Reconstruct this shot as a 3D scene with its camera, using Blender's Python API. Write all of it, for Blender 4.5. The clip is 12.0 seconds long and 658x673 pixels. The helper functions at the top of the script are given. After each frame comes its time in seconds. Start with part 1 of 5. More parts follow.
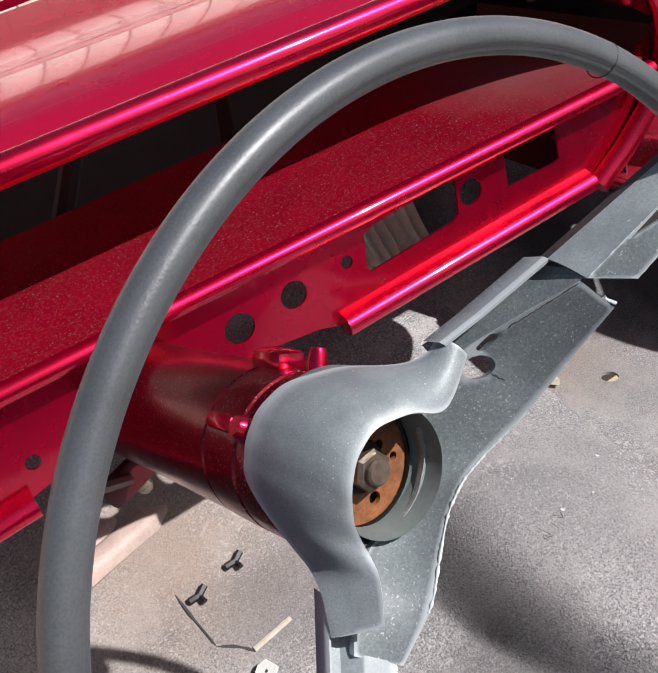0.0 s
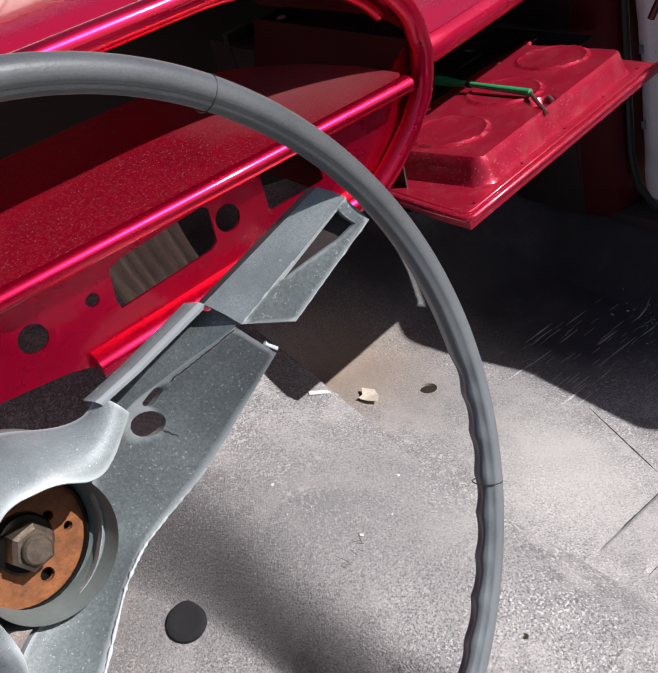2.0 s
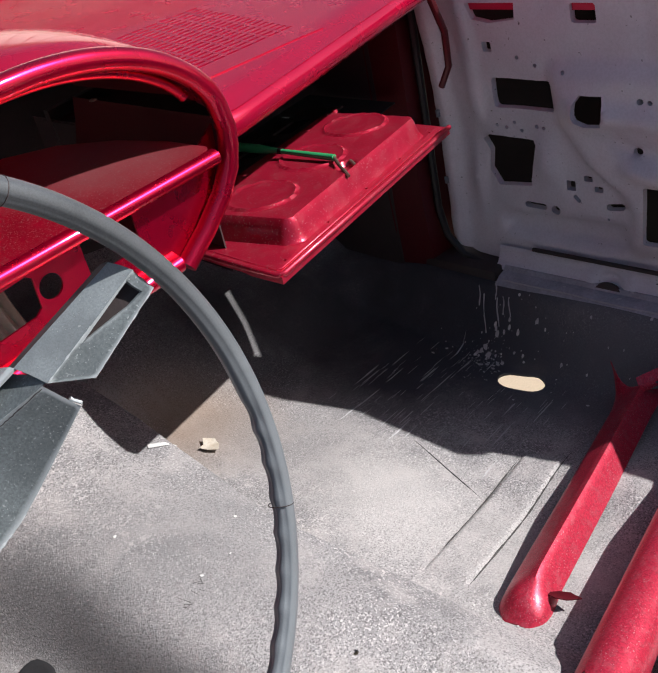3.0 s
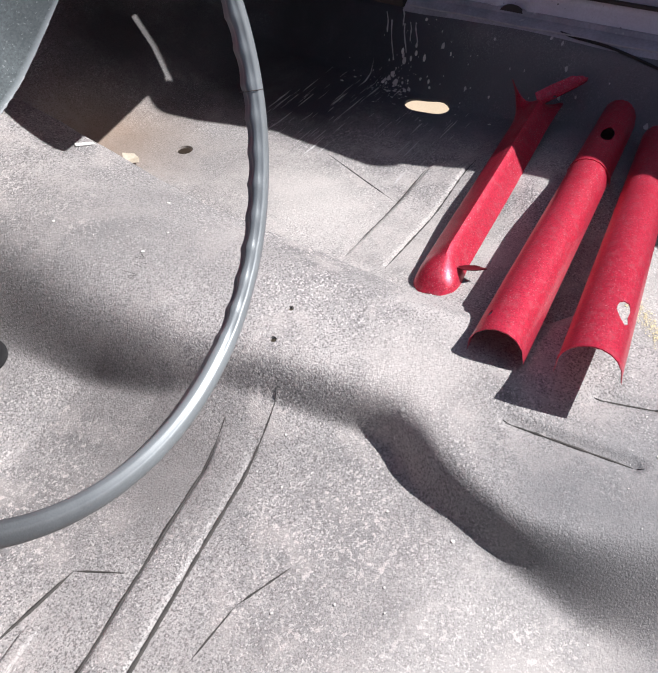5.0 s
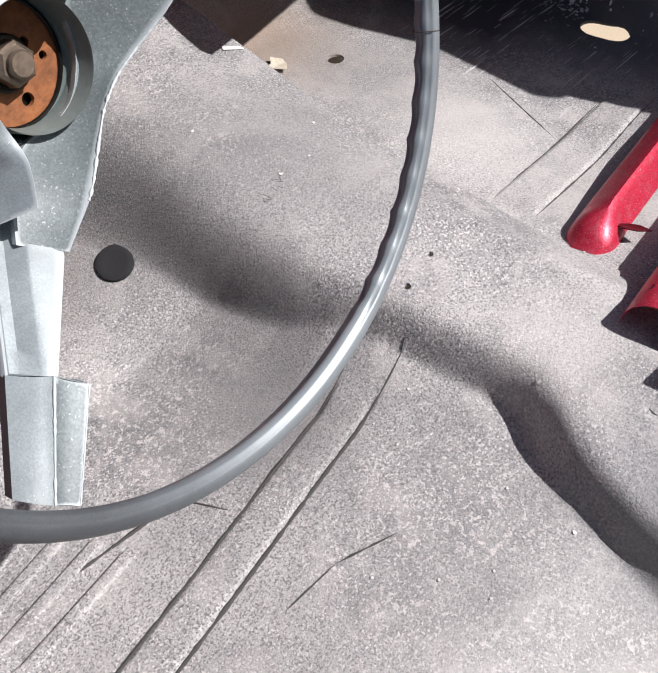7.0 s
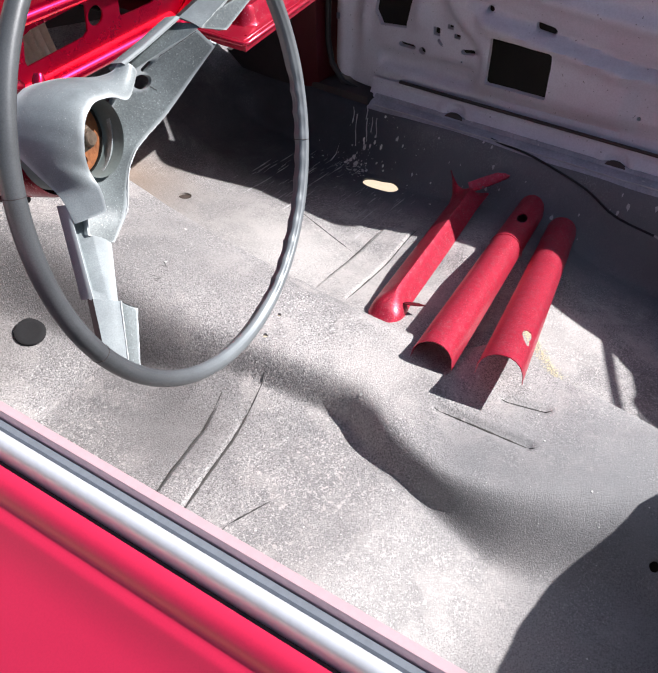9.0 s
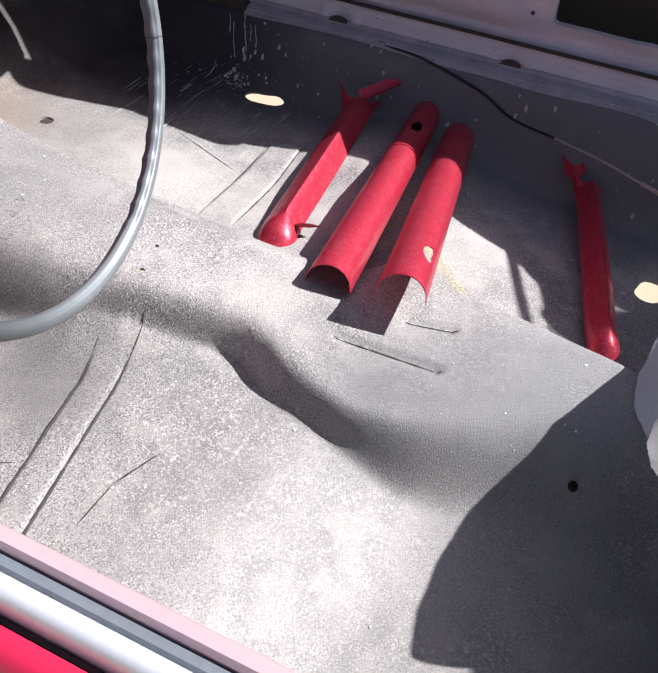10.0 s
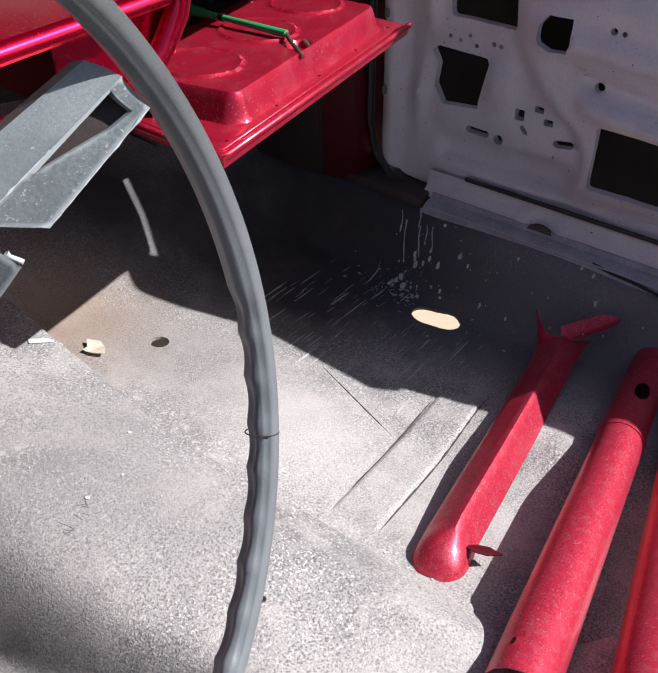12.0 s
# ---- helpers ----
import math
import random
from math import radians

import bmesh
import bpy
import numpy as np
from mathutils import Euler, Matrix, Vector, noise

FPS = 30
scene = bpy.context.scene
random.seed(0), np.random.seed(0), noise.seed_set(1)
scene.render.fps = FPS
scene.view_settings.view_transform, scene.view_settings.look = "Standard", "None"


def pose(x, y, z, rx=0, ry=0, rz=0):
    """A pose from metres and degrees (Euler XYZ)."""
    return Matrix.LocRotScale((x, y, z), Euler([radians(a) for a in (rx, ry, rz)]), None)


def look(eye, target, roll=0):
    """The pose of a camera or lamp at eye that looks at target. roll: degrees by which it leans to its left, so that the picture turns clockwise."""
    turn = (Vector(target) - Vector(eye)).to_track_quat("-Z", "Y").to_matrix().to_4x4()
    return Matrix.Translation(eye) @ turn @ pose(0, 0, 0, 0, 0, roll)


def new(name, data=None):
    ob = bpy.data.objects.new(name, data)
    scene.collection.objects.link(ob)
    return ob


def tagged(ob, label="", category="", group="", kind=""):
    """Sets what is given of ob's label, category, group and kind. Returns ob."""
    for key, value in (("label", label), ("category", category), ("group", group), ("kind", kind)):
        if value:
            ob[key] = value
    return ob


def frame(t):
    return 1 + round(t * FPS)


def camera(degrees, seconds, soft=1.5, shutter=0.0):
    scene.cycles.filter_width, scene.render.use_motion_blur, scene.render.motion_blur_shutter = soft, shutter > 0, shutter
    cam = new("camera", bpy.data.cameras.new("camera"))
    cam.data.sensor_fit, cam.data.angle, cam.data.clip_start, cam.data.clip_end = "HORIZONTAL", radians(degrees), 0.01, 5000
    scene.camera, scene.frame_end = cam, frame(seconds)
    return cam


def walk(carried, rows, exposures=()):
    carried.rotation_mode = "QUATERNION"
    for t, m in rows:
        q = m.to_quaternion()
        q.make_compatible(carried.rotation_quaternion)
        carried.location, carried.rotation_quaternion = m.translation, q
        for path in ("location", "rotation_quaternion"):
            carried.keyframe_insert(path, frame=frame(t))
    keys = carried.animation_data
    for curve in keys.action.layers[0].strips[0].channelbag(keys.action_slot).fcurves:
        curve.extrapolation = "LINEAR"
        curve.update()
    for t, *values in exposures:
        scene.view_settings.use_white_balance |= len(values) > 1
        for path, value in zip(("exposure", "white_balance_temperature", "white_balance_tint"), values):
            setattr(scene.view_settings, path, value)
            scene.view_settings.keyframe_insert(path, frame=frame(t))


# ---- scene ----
cam = camera(40.5, 12.0)
PATH = [
    (0, (-0.129, -0.298, 0.834), (0.530, 1.260, -0.224), -16.2),
    (0.5, (-0.129, -0.267, 0.819), (0.434, 1.324, -0.244), -17.6),
    (1, (-0.117, -0.268, 0.805), (0.424, 1.315, -0.282), -18.3),
    (1.5, (-0.058, -0.297, 0.801), (0.611, 1.23, -0.303), -17.9),
    (2, (-0.026, -0.325, 0.808), (0.831, 1.104, -0.288), -15.5),
    (2.5, (-0.016, -0.36, 0.82), (1.019, 0.981, -0.242), -14.1),
    (2.7, (-0.02, -0.374, 0.83), (1.071, 0.927, -0.228), -13.3),
    (4.3, (-0.232, -0.472, 0.846), (0.938, 0.542, -0.42), -13.2),
    (4.5, (-0.264, -0.474, 0.828), (0.87, 0.503, -0.498), -12.6),
    (5, (-0.176, -0.43, 0.785), (0.865, 0.491, -0.653), -10.1),
    (5.5, (-0.09, -0.396, 0.742), (0.85, 0.534, -0.758), -9.0),
    (6, (-0.063, -0.363, 0.717), (0.752, 0.632, -0.816), -11.4),
    (6.5, (-0.081, -0.367, 0.728), (0.644, 0.663, -0.825), -13.5),
    (7, (-0.129, -0.374, 0.774), (0.603, 0.656, -0.775), -12.9),
    (7.2, (-0.177, -0.379, 0.79), (0.595, 0.637, -0.75), -11.3),
    (8.8, (-0.434, -0.49, 0.912), (0.78, 0.372, -0.423), 0.8),
    (9, (-0.439, -0.522, 0.906), (0.833, 0.298, -0.394), 1.0),
    (9.5, (-0.447, -0.577, 0.861), (0.902, -0.011, -0.504), 2.4),
    (10, (-0.363, -0.503, 0.842), (0.918, 0.085, -0.578), 2.5),
    (10.5, (-0.213, -0.494, 0.822), (0.826, 0.284, -0.7), -1.6),
    (11, (-0.138, -0.468, 0.812), (0.787, 0.505, -0.671), -5.9),
    (11.5, (-0.038, -0.354, 0.808), (1.100, 0.619, -0.511), -3.4),
    (12, (-0.02, -0.275, 0.766), (1.234, 0.674, -0.47), -0.1),
]
walk(cam, [(t, look(eye, target, roll)) for t, eye, target, roll in PATH], [(0, 0.12), (2.6, 0.15), (4.4, 0.40), (5.6, 0.38), (6.4, 0.29), (7.1, 0.26), (8.9, 0.56), (9.5, 0.66), (10, 0.60), (11, 0.46), (11.5, 0.40), (12, 0.46)])

# ---- world, sun ----
SUN = Vector((-0.64, 0.90, -1.0)).normalized()
world = bpy.data.worlds.new("sky")
scene.world = world
world.use_nodes = True
wn = world.node_tree
sky = wn.nodes.new("ShaderNodeTexSky")
sky.sky_type = "NISHITA"
sky.sun_disc = False
sky.sun_elevation = math.asin(-SUN.z)
sky.sun_rotation = math.atan2(-SUN.x, -SUN.y)
sky.air_density, sky.dust_density = 1.0, 1.5
wn.nodes["Background"].inputs["Strength"].default_value = 0.062
wn.links.new(sky.outputs["Color"], wn.nodes["Background"].inputs["Color"])
sun_data = bpy.data.lights.new("sun", "SUN")
sun_data.energy, sun_data.angle, sun_data.color = 5.0, radians(0.55), (1.0, 0.965, 0.965)
sun = new("sun", sun_data)
sun.matrix_world = look((0, 0, 6), Vector((0, 0, 6)) + SUN)


# ---- materials ----
def material(name, colour, rough=0.5, metal=0.0, coat=0.0, coat_rough=0.05, blotch=0.25, blotch_scale=9.0, other=None, grain=0.12, grain_scale=260.0,
             speck=None, speck_at=0.66, speck_scale=420.0, bump=0.1, bump_scale=300.0, rough_var=0.1, flake=0.0, alpha=1.0, stretch=None, zones=(), coarse=None, chips=None, edge=None, sheer=0.0, bump_deep=0.0012, crisp=None):
    """A procedural surface: a base colour, blotches, grain, specks and fine relief at real sizes."""
    m = bpy.data.materials.new(name)
    m.use_nodes = True
    nt = m.node_tree
    bsdf = nt.nodes["Principled BSDF"]
    co = nt.nodes.new("ShaderNodeTexCoord")
    vec = co.outputs["Object"]
    if stretch:
        mp = nt.nodes.new("ShaderNodeMapping")
        mp.inputs["Scale"].default_value = stretch
        nt.links.new(vec, mp.inputs["Vector"])
        vec = mp.outputs["Vector"]

    def noise_of(scale, detail=4.0, rough_=0.6):
        n = nt.nodes.new("ShaderNodeTexNoise")
        n.inputs["Scale"].default_value, n.inputs["Detail"].default_value, n.inputs["Roughness"].default_value = scale, detail, rough_
        nt.links.new(vec, n.inputs["Vector"])
        return n.outputs["Fac"]

    def ramp(fac, a, b):
        r = nt.nodes.new("ShaderNodeMapRange")
        r.inputs["From Min"].default_value, r.inputs["From Max"].default_value = a, b
        nt.links.new(fac, r.inputs["Value"])
        return r.outputs["Result"]

    def mix(fac, a, b, scale=1.0, blend="MIX"):
        x = nt.nodes.new("ShaderNodeMix")
        x.data_type, x.blend_type = "RGBA", blend
        if scale != 1.0:
            s = nt.nodes.new("ShaderNodeMath")
            s.operation = "MULTIPLY"
            s.inputs[1].default_value = scale
            nt.links.new(fac, s.inputs[0])
            fac = s.outputs[0]
        nt.links.new(fac, x.inputs["Factor"])
        for sock, v in (("A", a), ("B", b)):
            slot = [i for i in x.inputs if i.name == sock and i.type == "RGBA"][0]
            if isinstance(v, tuple):
                slot.default_value = (*v, 1)
            else:
                nt.links.new(v, slot)
        return [o for o in x.outputs if o.type == "RGBA"][0]

    other = other or tuple(c * 0.6 for c in colour)
    col = mix(ramp(noise_of(blotch_scale, 6.0, 0.65), 0.35, 0.68), colour, other, blotch)
    if grain:
        col = mix(ramp(noise_of(grain_scale, 2.0), *(crisp or (0.42, 0.62))), col, tuple(c * 0.25 for c in colour), grain)
    if speck:
        dens = mix(ramp(noise_of(14.0, 3.0), 0.3, 0.7), (0.25, 0.25, 0.25), (1.0, 1.0, 1.0))
        sp = mix(ramp(noise_of(speck_scale, 1.0), speck_at, speck_at + 0.05), (0.0, 0.0, 0.0), dens)
        col = mix(sp, col, speck)
    if coarse:
        col = mix(ramp(noise_of(coarse[0], 5.0, 0.65), 0.50, 0.62), col, coarse[1], coarse[2])
    if chips:
        where = mix(ramp(noise_of(8.0, 4.0, 0.6), 0.50, 0.62), (0.0, 0.0, 0.0), (1.0, 1.0, 1.0))
        chip = mix(ramp(noise_of(chips[0], 3.0, 0.7), chips[1], chips[1] + 0.03), (0.0, 0.0, 0.0), where)
        col = mix(chip, col, chips[2])
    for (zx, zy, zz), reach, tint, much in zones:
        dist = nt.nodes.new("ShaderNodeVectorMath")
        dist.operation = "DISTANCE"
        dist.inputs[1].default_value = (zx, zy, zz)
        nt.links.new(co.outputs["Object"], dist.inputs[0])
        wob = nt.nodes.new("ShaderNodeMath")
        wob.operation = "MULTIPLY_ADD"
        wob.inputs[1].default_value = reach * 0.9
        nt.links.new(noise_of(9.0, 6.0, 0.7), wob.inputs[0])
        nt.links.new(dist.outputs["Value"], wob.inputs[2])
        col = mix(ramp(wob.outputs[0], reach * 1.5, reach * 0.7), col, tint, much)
    if edge:
        geo = nt.nodes.new("ShaderNodeNewGeometry")
        col = mix(ramp(geo.outputs["Pointiness"], 0.515, 0.56), col, edge)
    nt.links.new(col, bsdf.inputs["Base Color"])
    bsdf.inputs["Metallic"].default_value = metal
    bsdf.inputs["Coat Weight"].default_value = coat
    bsdf.inputs["Coat Roughness"].default_value = coat_rough
    rr = nt.nodes.new("ShaderNodeMapRange")
    rr.inputs["To Min"].default_value, rr.inputs["To Max"].default_value = max(0.02, rough - rough_var), min(1.0, rough + rough_var)
    nt.links.new(noise_of(23.0), rr.inputs["Value"])
    nt.links.new(rr.outputs["Result"], bsdf.inputs["Roughness"])
    if bump:
        b = nt.nodes.new("ShaderNodeBump")
        b.inputs["Strength"].default_value, b.inputs["Distance"].default_value = bump, bump_deep
        nt.links.new(noise_of(bump_scale, 3.0), b.inputs["Height"])
        nt.links.new(b.outputs["Normal"], bsdf.inputs["Normal"])
    if sheer:
        tr = nt.nodes.new("ShaderNodeBsdfTranslucent")
        tr.inputs["Color"].default_value = (0.98, 0.98, 0.99, 1)
        both = nt.nodes.new("ShaderNodeMixShader")
        both.inputs[0].default_value = sheer
        nt.links.new(bsdf.outputs[0], both.inputs[1])
        nt.links.new(tr.outputs[0], both.inputs[2])
        nt.links.new(both.outputs[0], nt.nodes["Material Output"].inputs["Surface"])
    if alpha < 1:
        bsdf.inputs["Alpha"].default_value = alpha
    return m


red_paint = material("candy_red_paint", (0.80, 0.003, 0.060), 0.28, 0.88, 0.7, 0.05, 0.30, 6.0, (0.26, 0.001, 0.010), 0.10, 900.0, bump=0.02, bump_scale=900.0)
# Copy of red_paint, less metallic so the dash top looks more brightly lit.
red_top = material("candy_red_dash_top", (0.70, 0.003, 0.056), 0.26, 0.50, 0.8, 0.05, 0.30, 6.0, (0.40, 0.001, 0.022), 0.10, 900.0, bump=0.02, bump_scale=900.0)
red_dusty = material("dusty_red_paint", (0.23, 0.001, 0.016), 0.36, 0.88, 0.5, 0.16, 0.35, 14.0, (0.20, 0.006, 0.012), 0.12, 700.0, (0.55, 0.33, 0.32), 0.64, 800.0, bump=0.05, bump_scale=800.0)
red_ledge = material("dusty_red_ledge_paint", (0.68, 0.002, 0.040), 0.34, 0.72, 0.6, 0.09, 0.35, 14.0, (0.20, 0.006, 0.012), 0.12, 700.0, (0.62, 0.36, 0.35), 0.66, 620.0, bump=0.05, bump_scale=800.0,
                     zones=[((0.20, 0.04, 0.070), 0.13, (0.60, 0.25, 0.26), 0.7)], coarse=(420.0, (0.60, 0.26, 0.24), 0.18))
red_trim = material("dusty_red_trim_paint", (0.66, 0.034, 0.080), 0.42, 0.40, 0.25, 0.2, 0.45, 22.0, (0.46, 0.010, 0.036), 0.40, 480.0, (0.62, 0.30, 0.32), 0.66, 560.0, bump=0.15, bump_scale=380.0, coarse=(110.0, (0.50, 0.14, 0.17), 0.30))
red_glove = material("thin_red_glove_box_paint", (0.56, 0.012, 0.050), 0.36, 0.50, 0.5, 0.12, 0.45, 16.0, (0.36, 0.014, 0.032), 0.15, 700.0, (0.6, 0.32, 0.32), 0.66, 520.0, bump=0.05, coarse=(45.0, (0.48, 0.11, 0.13), 0.22))
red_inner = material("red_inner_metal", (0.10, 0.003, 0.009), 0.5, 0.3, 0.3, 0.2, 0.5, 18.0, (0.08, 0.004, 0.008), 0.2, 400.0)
red_door = material("red_door_paint", (0.72, 0.024, 0.084), 0.34, 0.05, 0.35, 0.10, 0.2, 5.0, bump=0.01, grain=0.05, grain_scale=900.0)
black_metal = material("black_metal", (0.060, 0.044, 0.044), 0.6, 0.1, blotch=0.5, other=(0.03, 0.026, 0.025), bump=0.2)
# pale zones paint the broad sky highlight into the rim colour
grey_plastic = material("grey_wheel_plastic", (0.088, 0.095, 0.102), 0.43, 0.2, 0.1, 0.35, 0.6, 30.0, (0.155, 0.168, 0.18), 0.2, 1100.0, bump=0.10, bump_scale=900.0, zones=[((0.13, -0.13, 0.0), 0.15, (0.36, 0.40, 0.42), 0.5), ((0.0, -0.18, 0.0), 0.12, (0.36, 0.40, 0.42), 0.5), ((0.18, -0.02, 0.0), 0.10, (0.30, 0.33, 0.35), 0.45)], coarse=(60.0, (0.07, 0.075, 0.08), 0.3))
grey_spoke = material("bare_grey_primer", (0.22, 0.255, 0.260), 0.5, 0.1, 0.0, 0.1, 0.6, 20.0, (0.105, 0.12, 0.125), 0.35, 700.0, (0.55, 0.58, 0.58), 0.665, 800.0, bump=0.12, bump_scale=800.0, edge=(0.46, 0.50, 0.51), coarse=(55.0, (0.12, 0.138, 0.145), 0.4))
# smoother, paler tone for the cowl; on spoke faces it paints sunlight
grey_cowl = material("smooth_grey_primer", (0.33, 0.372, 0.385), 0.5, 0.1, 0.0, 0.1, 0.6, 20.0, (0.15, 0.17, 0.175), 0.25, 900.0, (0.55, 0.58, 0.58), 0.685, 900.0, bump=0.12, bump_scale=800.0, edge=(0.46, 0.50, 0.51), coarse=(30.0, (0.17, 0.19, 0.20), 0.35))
grey_bowl = material("pale_green_primer", (0.19, 0.23, 0.225), 0.55, 0.0, blotch=0.6, blotch_scale=40.0, other=(0.12, 0.145, 0.14), bump=0.12)
rust = material("rusty_steel", (0.36, 0.13, 0.045), 0.75, 0.2, blotch=0.7, blotch_scale=60.0, other=(0.12, 0.05, 0.025), grain=0.3, bump=0.5)
grey_wire = material("grey_steel_wire", (0.55, 0.55, 0.57), 0.4, 0.7, bump=0.1)
steel = material("worn_steel", (0.36, 0.29, 0.23), 0.4, 0.8, blotch=0.6, blotch_scale=90.0, other=(0.14, 0.09, 0.06), grain=0.3, bump=0.3)
black_iron = material("oily_black_iron", (0.02, 0.018, 0.016), 0.35, 0.6, bump=0.3)
# Sill, rear and under-dash zones: dark paint, tuned to the shade there.
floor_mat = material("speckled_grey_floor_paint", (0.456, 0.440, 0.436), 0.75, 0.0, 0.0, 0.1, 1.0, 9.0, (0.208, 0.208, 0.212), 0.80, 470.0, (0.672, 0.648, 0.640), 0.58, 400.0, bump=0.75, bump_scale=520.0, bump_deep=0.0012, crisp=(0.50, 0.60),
                     # hump-flank tints put the slope's shade into the colour, beside dark paint and dirt
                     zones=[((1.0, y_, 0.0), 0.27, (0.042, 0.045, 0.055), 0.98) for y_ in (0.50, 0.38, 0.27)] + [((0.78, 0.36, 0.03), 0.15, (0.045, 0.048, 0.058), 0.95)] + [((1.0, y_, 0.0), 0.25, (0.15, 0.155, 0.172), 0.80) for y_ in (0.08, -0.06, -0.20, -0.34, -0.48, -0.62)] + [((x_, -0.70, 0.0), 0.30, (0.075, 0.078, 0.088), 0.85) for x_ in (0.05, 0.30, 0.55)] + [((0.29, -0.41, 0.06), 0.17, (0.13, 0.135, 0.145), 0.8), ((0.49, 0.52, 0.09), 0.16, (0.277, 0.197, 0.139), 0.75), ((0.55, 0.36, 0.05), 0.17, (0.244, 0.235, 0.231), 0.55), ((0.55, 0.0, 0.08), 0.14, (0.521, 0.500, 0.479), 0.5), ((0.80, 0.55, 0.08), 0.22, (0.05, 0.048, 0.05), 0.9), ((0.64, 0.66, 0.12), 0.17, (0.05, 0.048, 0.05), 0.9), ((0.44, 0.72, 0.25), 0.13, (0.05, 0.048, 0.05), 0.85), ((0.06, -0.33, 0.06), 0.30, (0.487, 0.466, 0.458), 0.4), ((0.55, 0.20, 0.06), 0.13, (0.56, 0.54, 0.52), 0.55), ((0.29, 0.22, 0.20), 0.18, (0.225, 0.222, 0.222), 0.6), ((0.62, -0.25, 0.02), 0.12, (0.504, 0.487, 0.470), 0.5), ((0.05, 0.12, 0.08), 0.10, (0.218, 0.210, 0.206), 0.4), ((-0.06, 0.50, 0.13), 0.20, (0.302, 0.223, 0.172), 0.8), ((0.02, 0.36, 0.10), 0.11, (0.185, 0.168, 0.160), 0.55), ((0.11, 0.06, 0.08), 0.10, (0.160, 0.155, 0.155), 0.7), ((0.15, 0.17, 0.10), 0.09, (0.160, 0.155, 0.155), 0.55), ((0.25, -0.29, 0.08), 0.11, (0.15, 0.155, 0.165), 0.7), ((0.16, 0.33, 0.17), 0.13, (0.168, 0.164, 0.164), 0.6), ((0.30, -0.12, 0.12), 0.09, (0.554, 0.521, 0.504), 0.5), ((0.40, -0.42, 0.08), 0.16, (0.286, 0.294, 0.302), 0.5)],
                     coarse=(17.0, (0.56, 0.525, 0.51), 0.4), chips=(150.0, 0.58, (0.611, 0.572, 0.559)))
door_mat = material("grey_door_primer", (0.74, 0.75, 0.82), 0.42, 0.0, 0.3, 0.2, 0.5, 9.0, (0.56, 0.50, 0.57), 0.10, 300.0, (0.05, 0.05, 0.06), 0.73, 160.0, bump=0.1, zones=[((1.03, 0.16, 0.185), 0.085, (0.52, 0.36, 0.42), 0.75), ((1.03, 0.36, 0.40), 0.05, (0.52, 0.38, 0.44), 0.5)])
dark_shell = material("dark_door_shell", (0.018, 0.018, 0.020), 0.9, blotch=0.4)
tread_mat = material("grey_tread_plate", (0.50, 0.51, 0.58), 0.38, 0.1, 0.2, 0.2, 0.7, 14.0, (0.20, 0.21, 0.25), 0.2, 260.0, (0.55, 0.55, 0.56), 0.70, 90.0, bump=0.2)
silver_mat = material("bright_silver_strip", (0.78, 0.80, 0.85), 0.4, 0.2, 0.2, 0.2, 0.2, 20.0, (0.5, 0.52, 0.55), 0.05, bump=0.02)
pink_edge = material("pale_red_primer_edge", (0.66, 0.42, 0.45), 0.45, 0.0, 0.3, 0.2, 0.3, 20.0, (0.72, 0.48, 0.50), 0.05, bump=0.02)
seal_mat = material("grey_rubber_seal", (0.20, 0.225, 0.26), 0.7, blotch=0.3, bump=0.2)
bag_mat = material("white_plastic_film", (0.93, 0.93, 0.96), 0.3, 0.0, 0.1, 0.2, 0.2, 8.0, (0.75, 0.76, 0.80), 0.0, bump=0.9, bump_scale=38.0, bump_deep=0.006, sheer=0.8)
film_mat = material("clear_plastic_film", (0.80, 0.82, 0.88), 0.22, 0.0, 0.3, 0.1, 0.2, 8.0, (0.7, 0.72, 0.8), 0.0, bump=0.9, bump_scale=45.0, bump_deep=0.005, alpha=0.38)
ink_mat = material("dark_print", (0.03, 0.03, 0.035), 0.5, bump=0)
green_mat = material("green_plastic", (0.03, 0.36, 0.12), 0.3, 0.0, 0.3, 0.1, 0.3, 60.0, (0.08, 0.5, 0.25), 0.0, bump=0.05)
wire_mat = material("black_cable_sheath", (0.012, 0.012, 0.014), 0.5, bump=0.1)
scuff_mat = material("pale_scuffed_paint", (0.58, 0.58, 0.59), 0.7, blotch=0.5, blotch_scale=60.0, bump=0.2)
leaf_mat = material("dry_leaf", (0.64, 0.59, 0.50), 0.7, blotch=0.5, blotch_scale=90.0, other=(0.4, 0.3, 0.18), bump=0.3)
tape_mat = material("yellow_crayon_mark", (0.74, 0.65, 0.38), 0.8, blotch=0.6, blotch_scale=120.0, other=(0.55, 0.48, 0.35), bump=0.3)
white_mat = material("white_painted_metal", (0.75, 0.75, 0.73), 0.5, blotch=0.3, blotch_scale=60.0, bump=0.1)
pedal_mat = material("bare_primer_steel", (0.58, 0.43, 0.37), 0.6, 0.1, blotch=0.5, blotch_scale=20.0, other=(0.25, 0.2, 0.18), bump=0.2)
ground_mat = material("sandy_ground", (0.60, 0.50, 0.36), 0.9, blotch=0.5, blotch_scale=6.0, other=(0.50, 0.41, 0.29), bump=0.5, bump_scale=60.0)

# ---- building helpers ----
from mathutils import geometry

WORLD_OF = {}


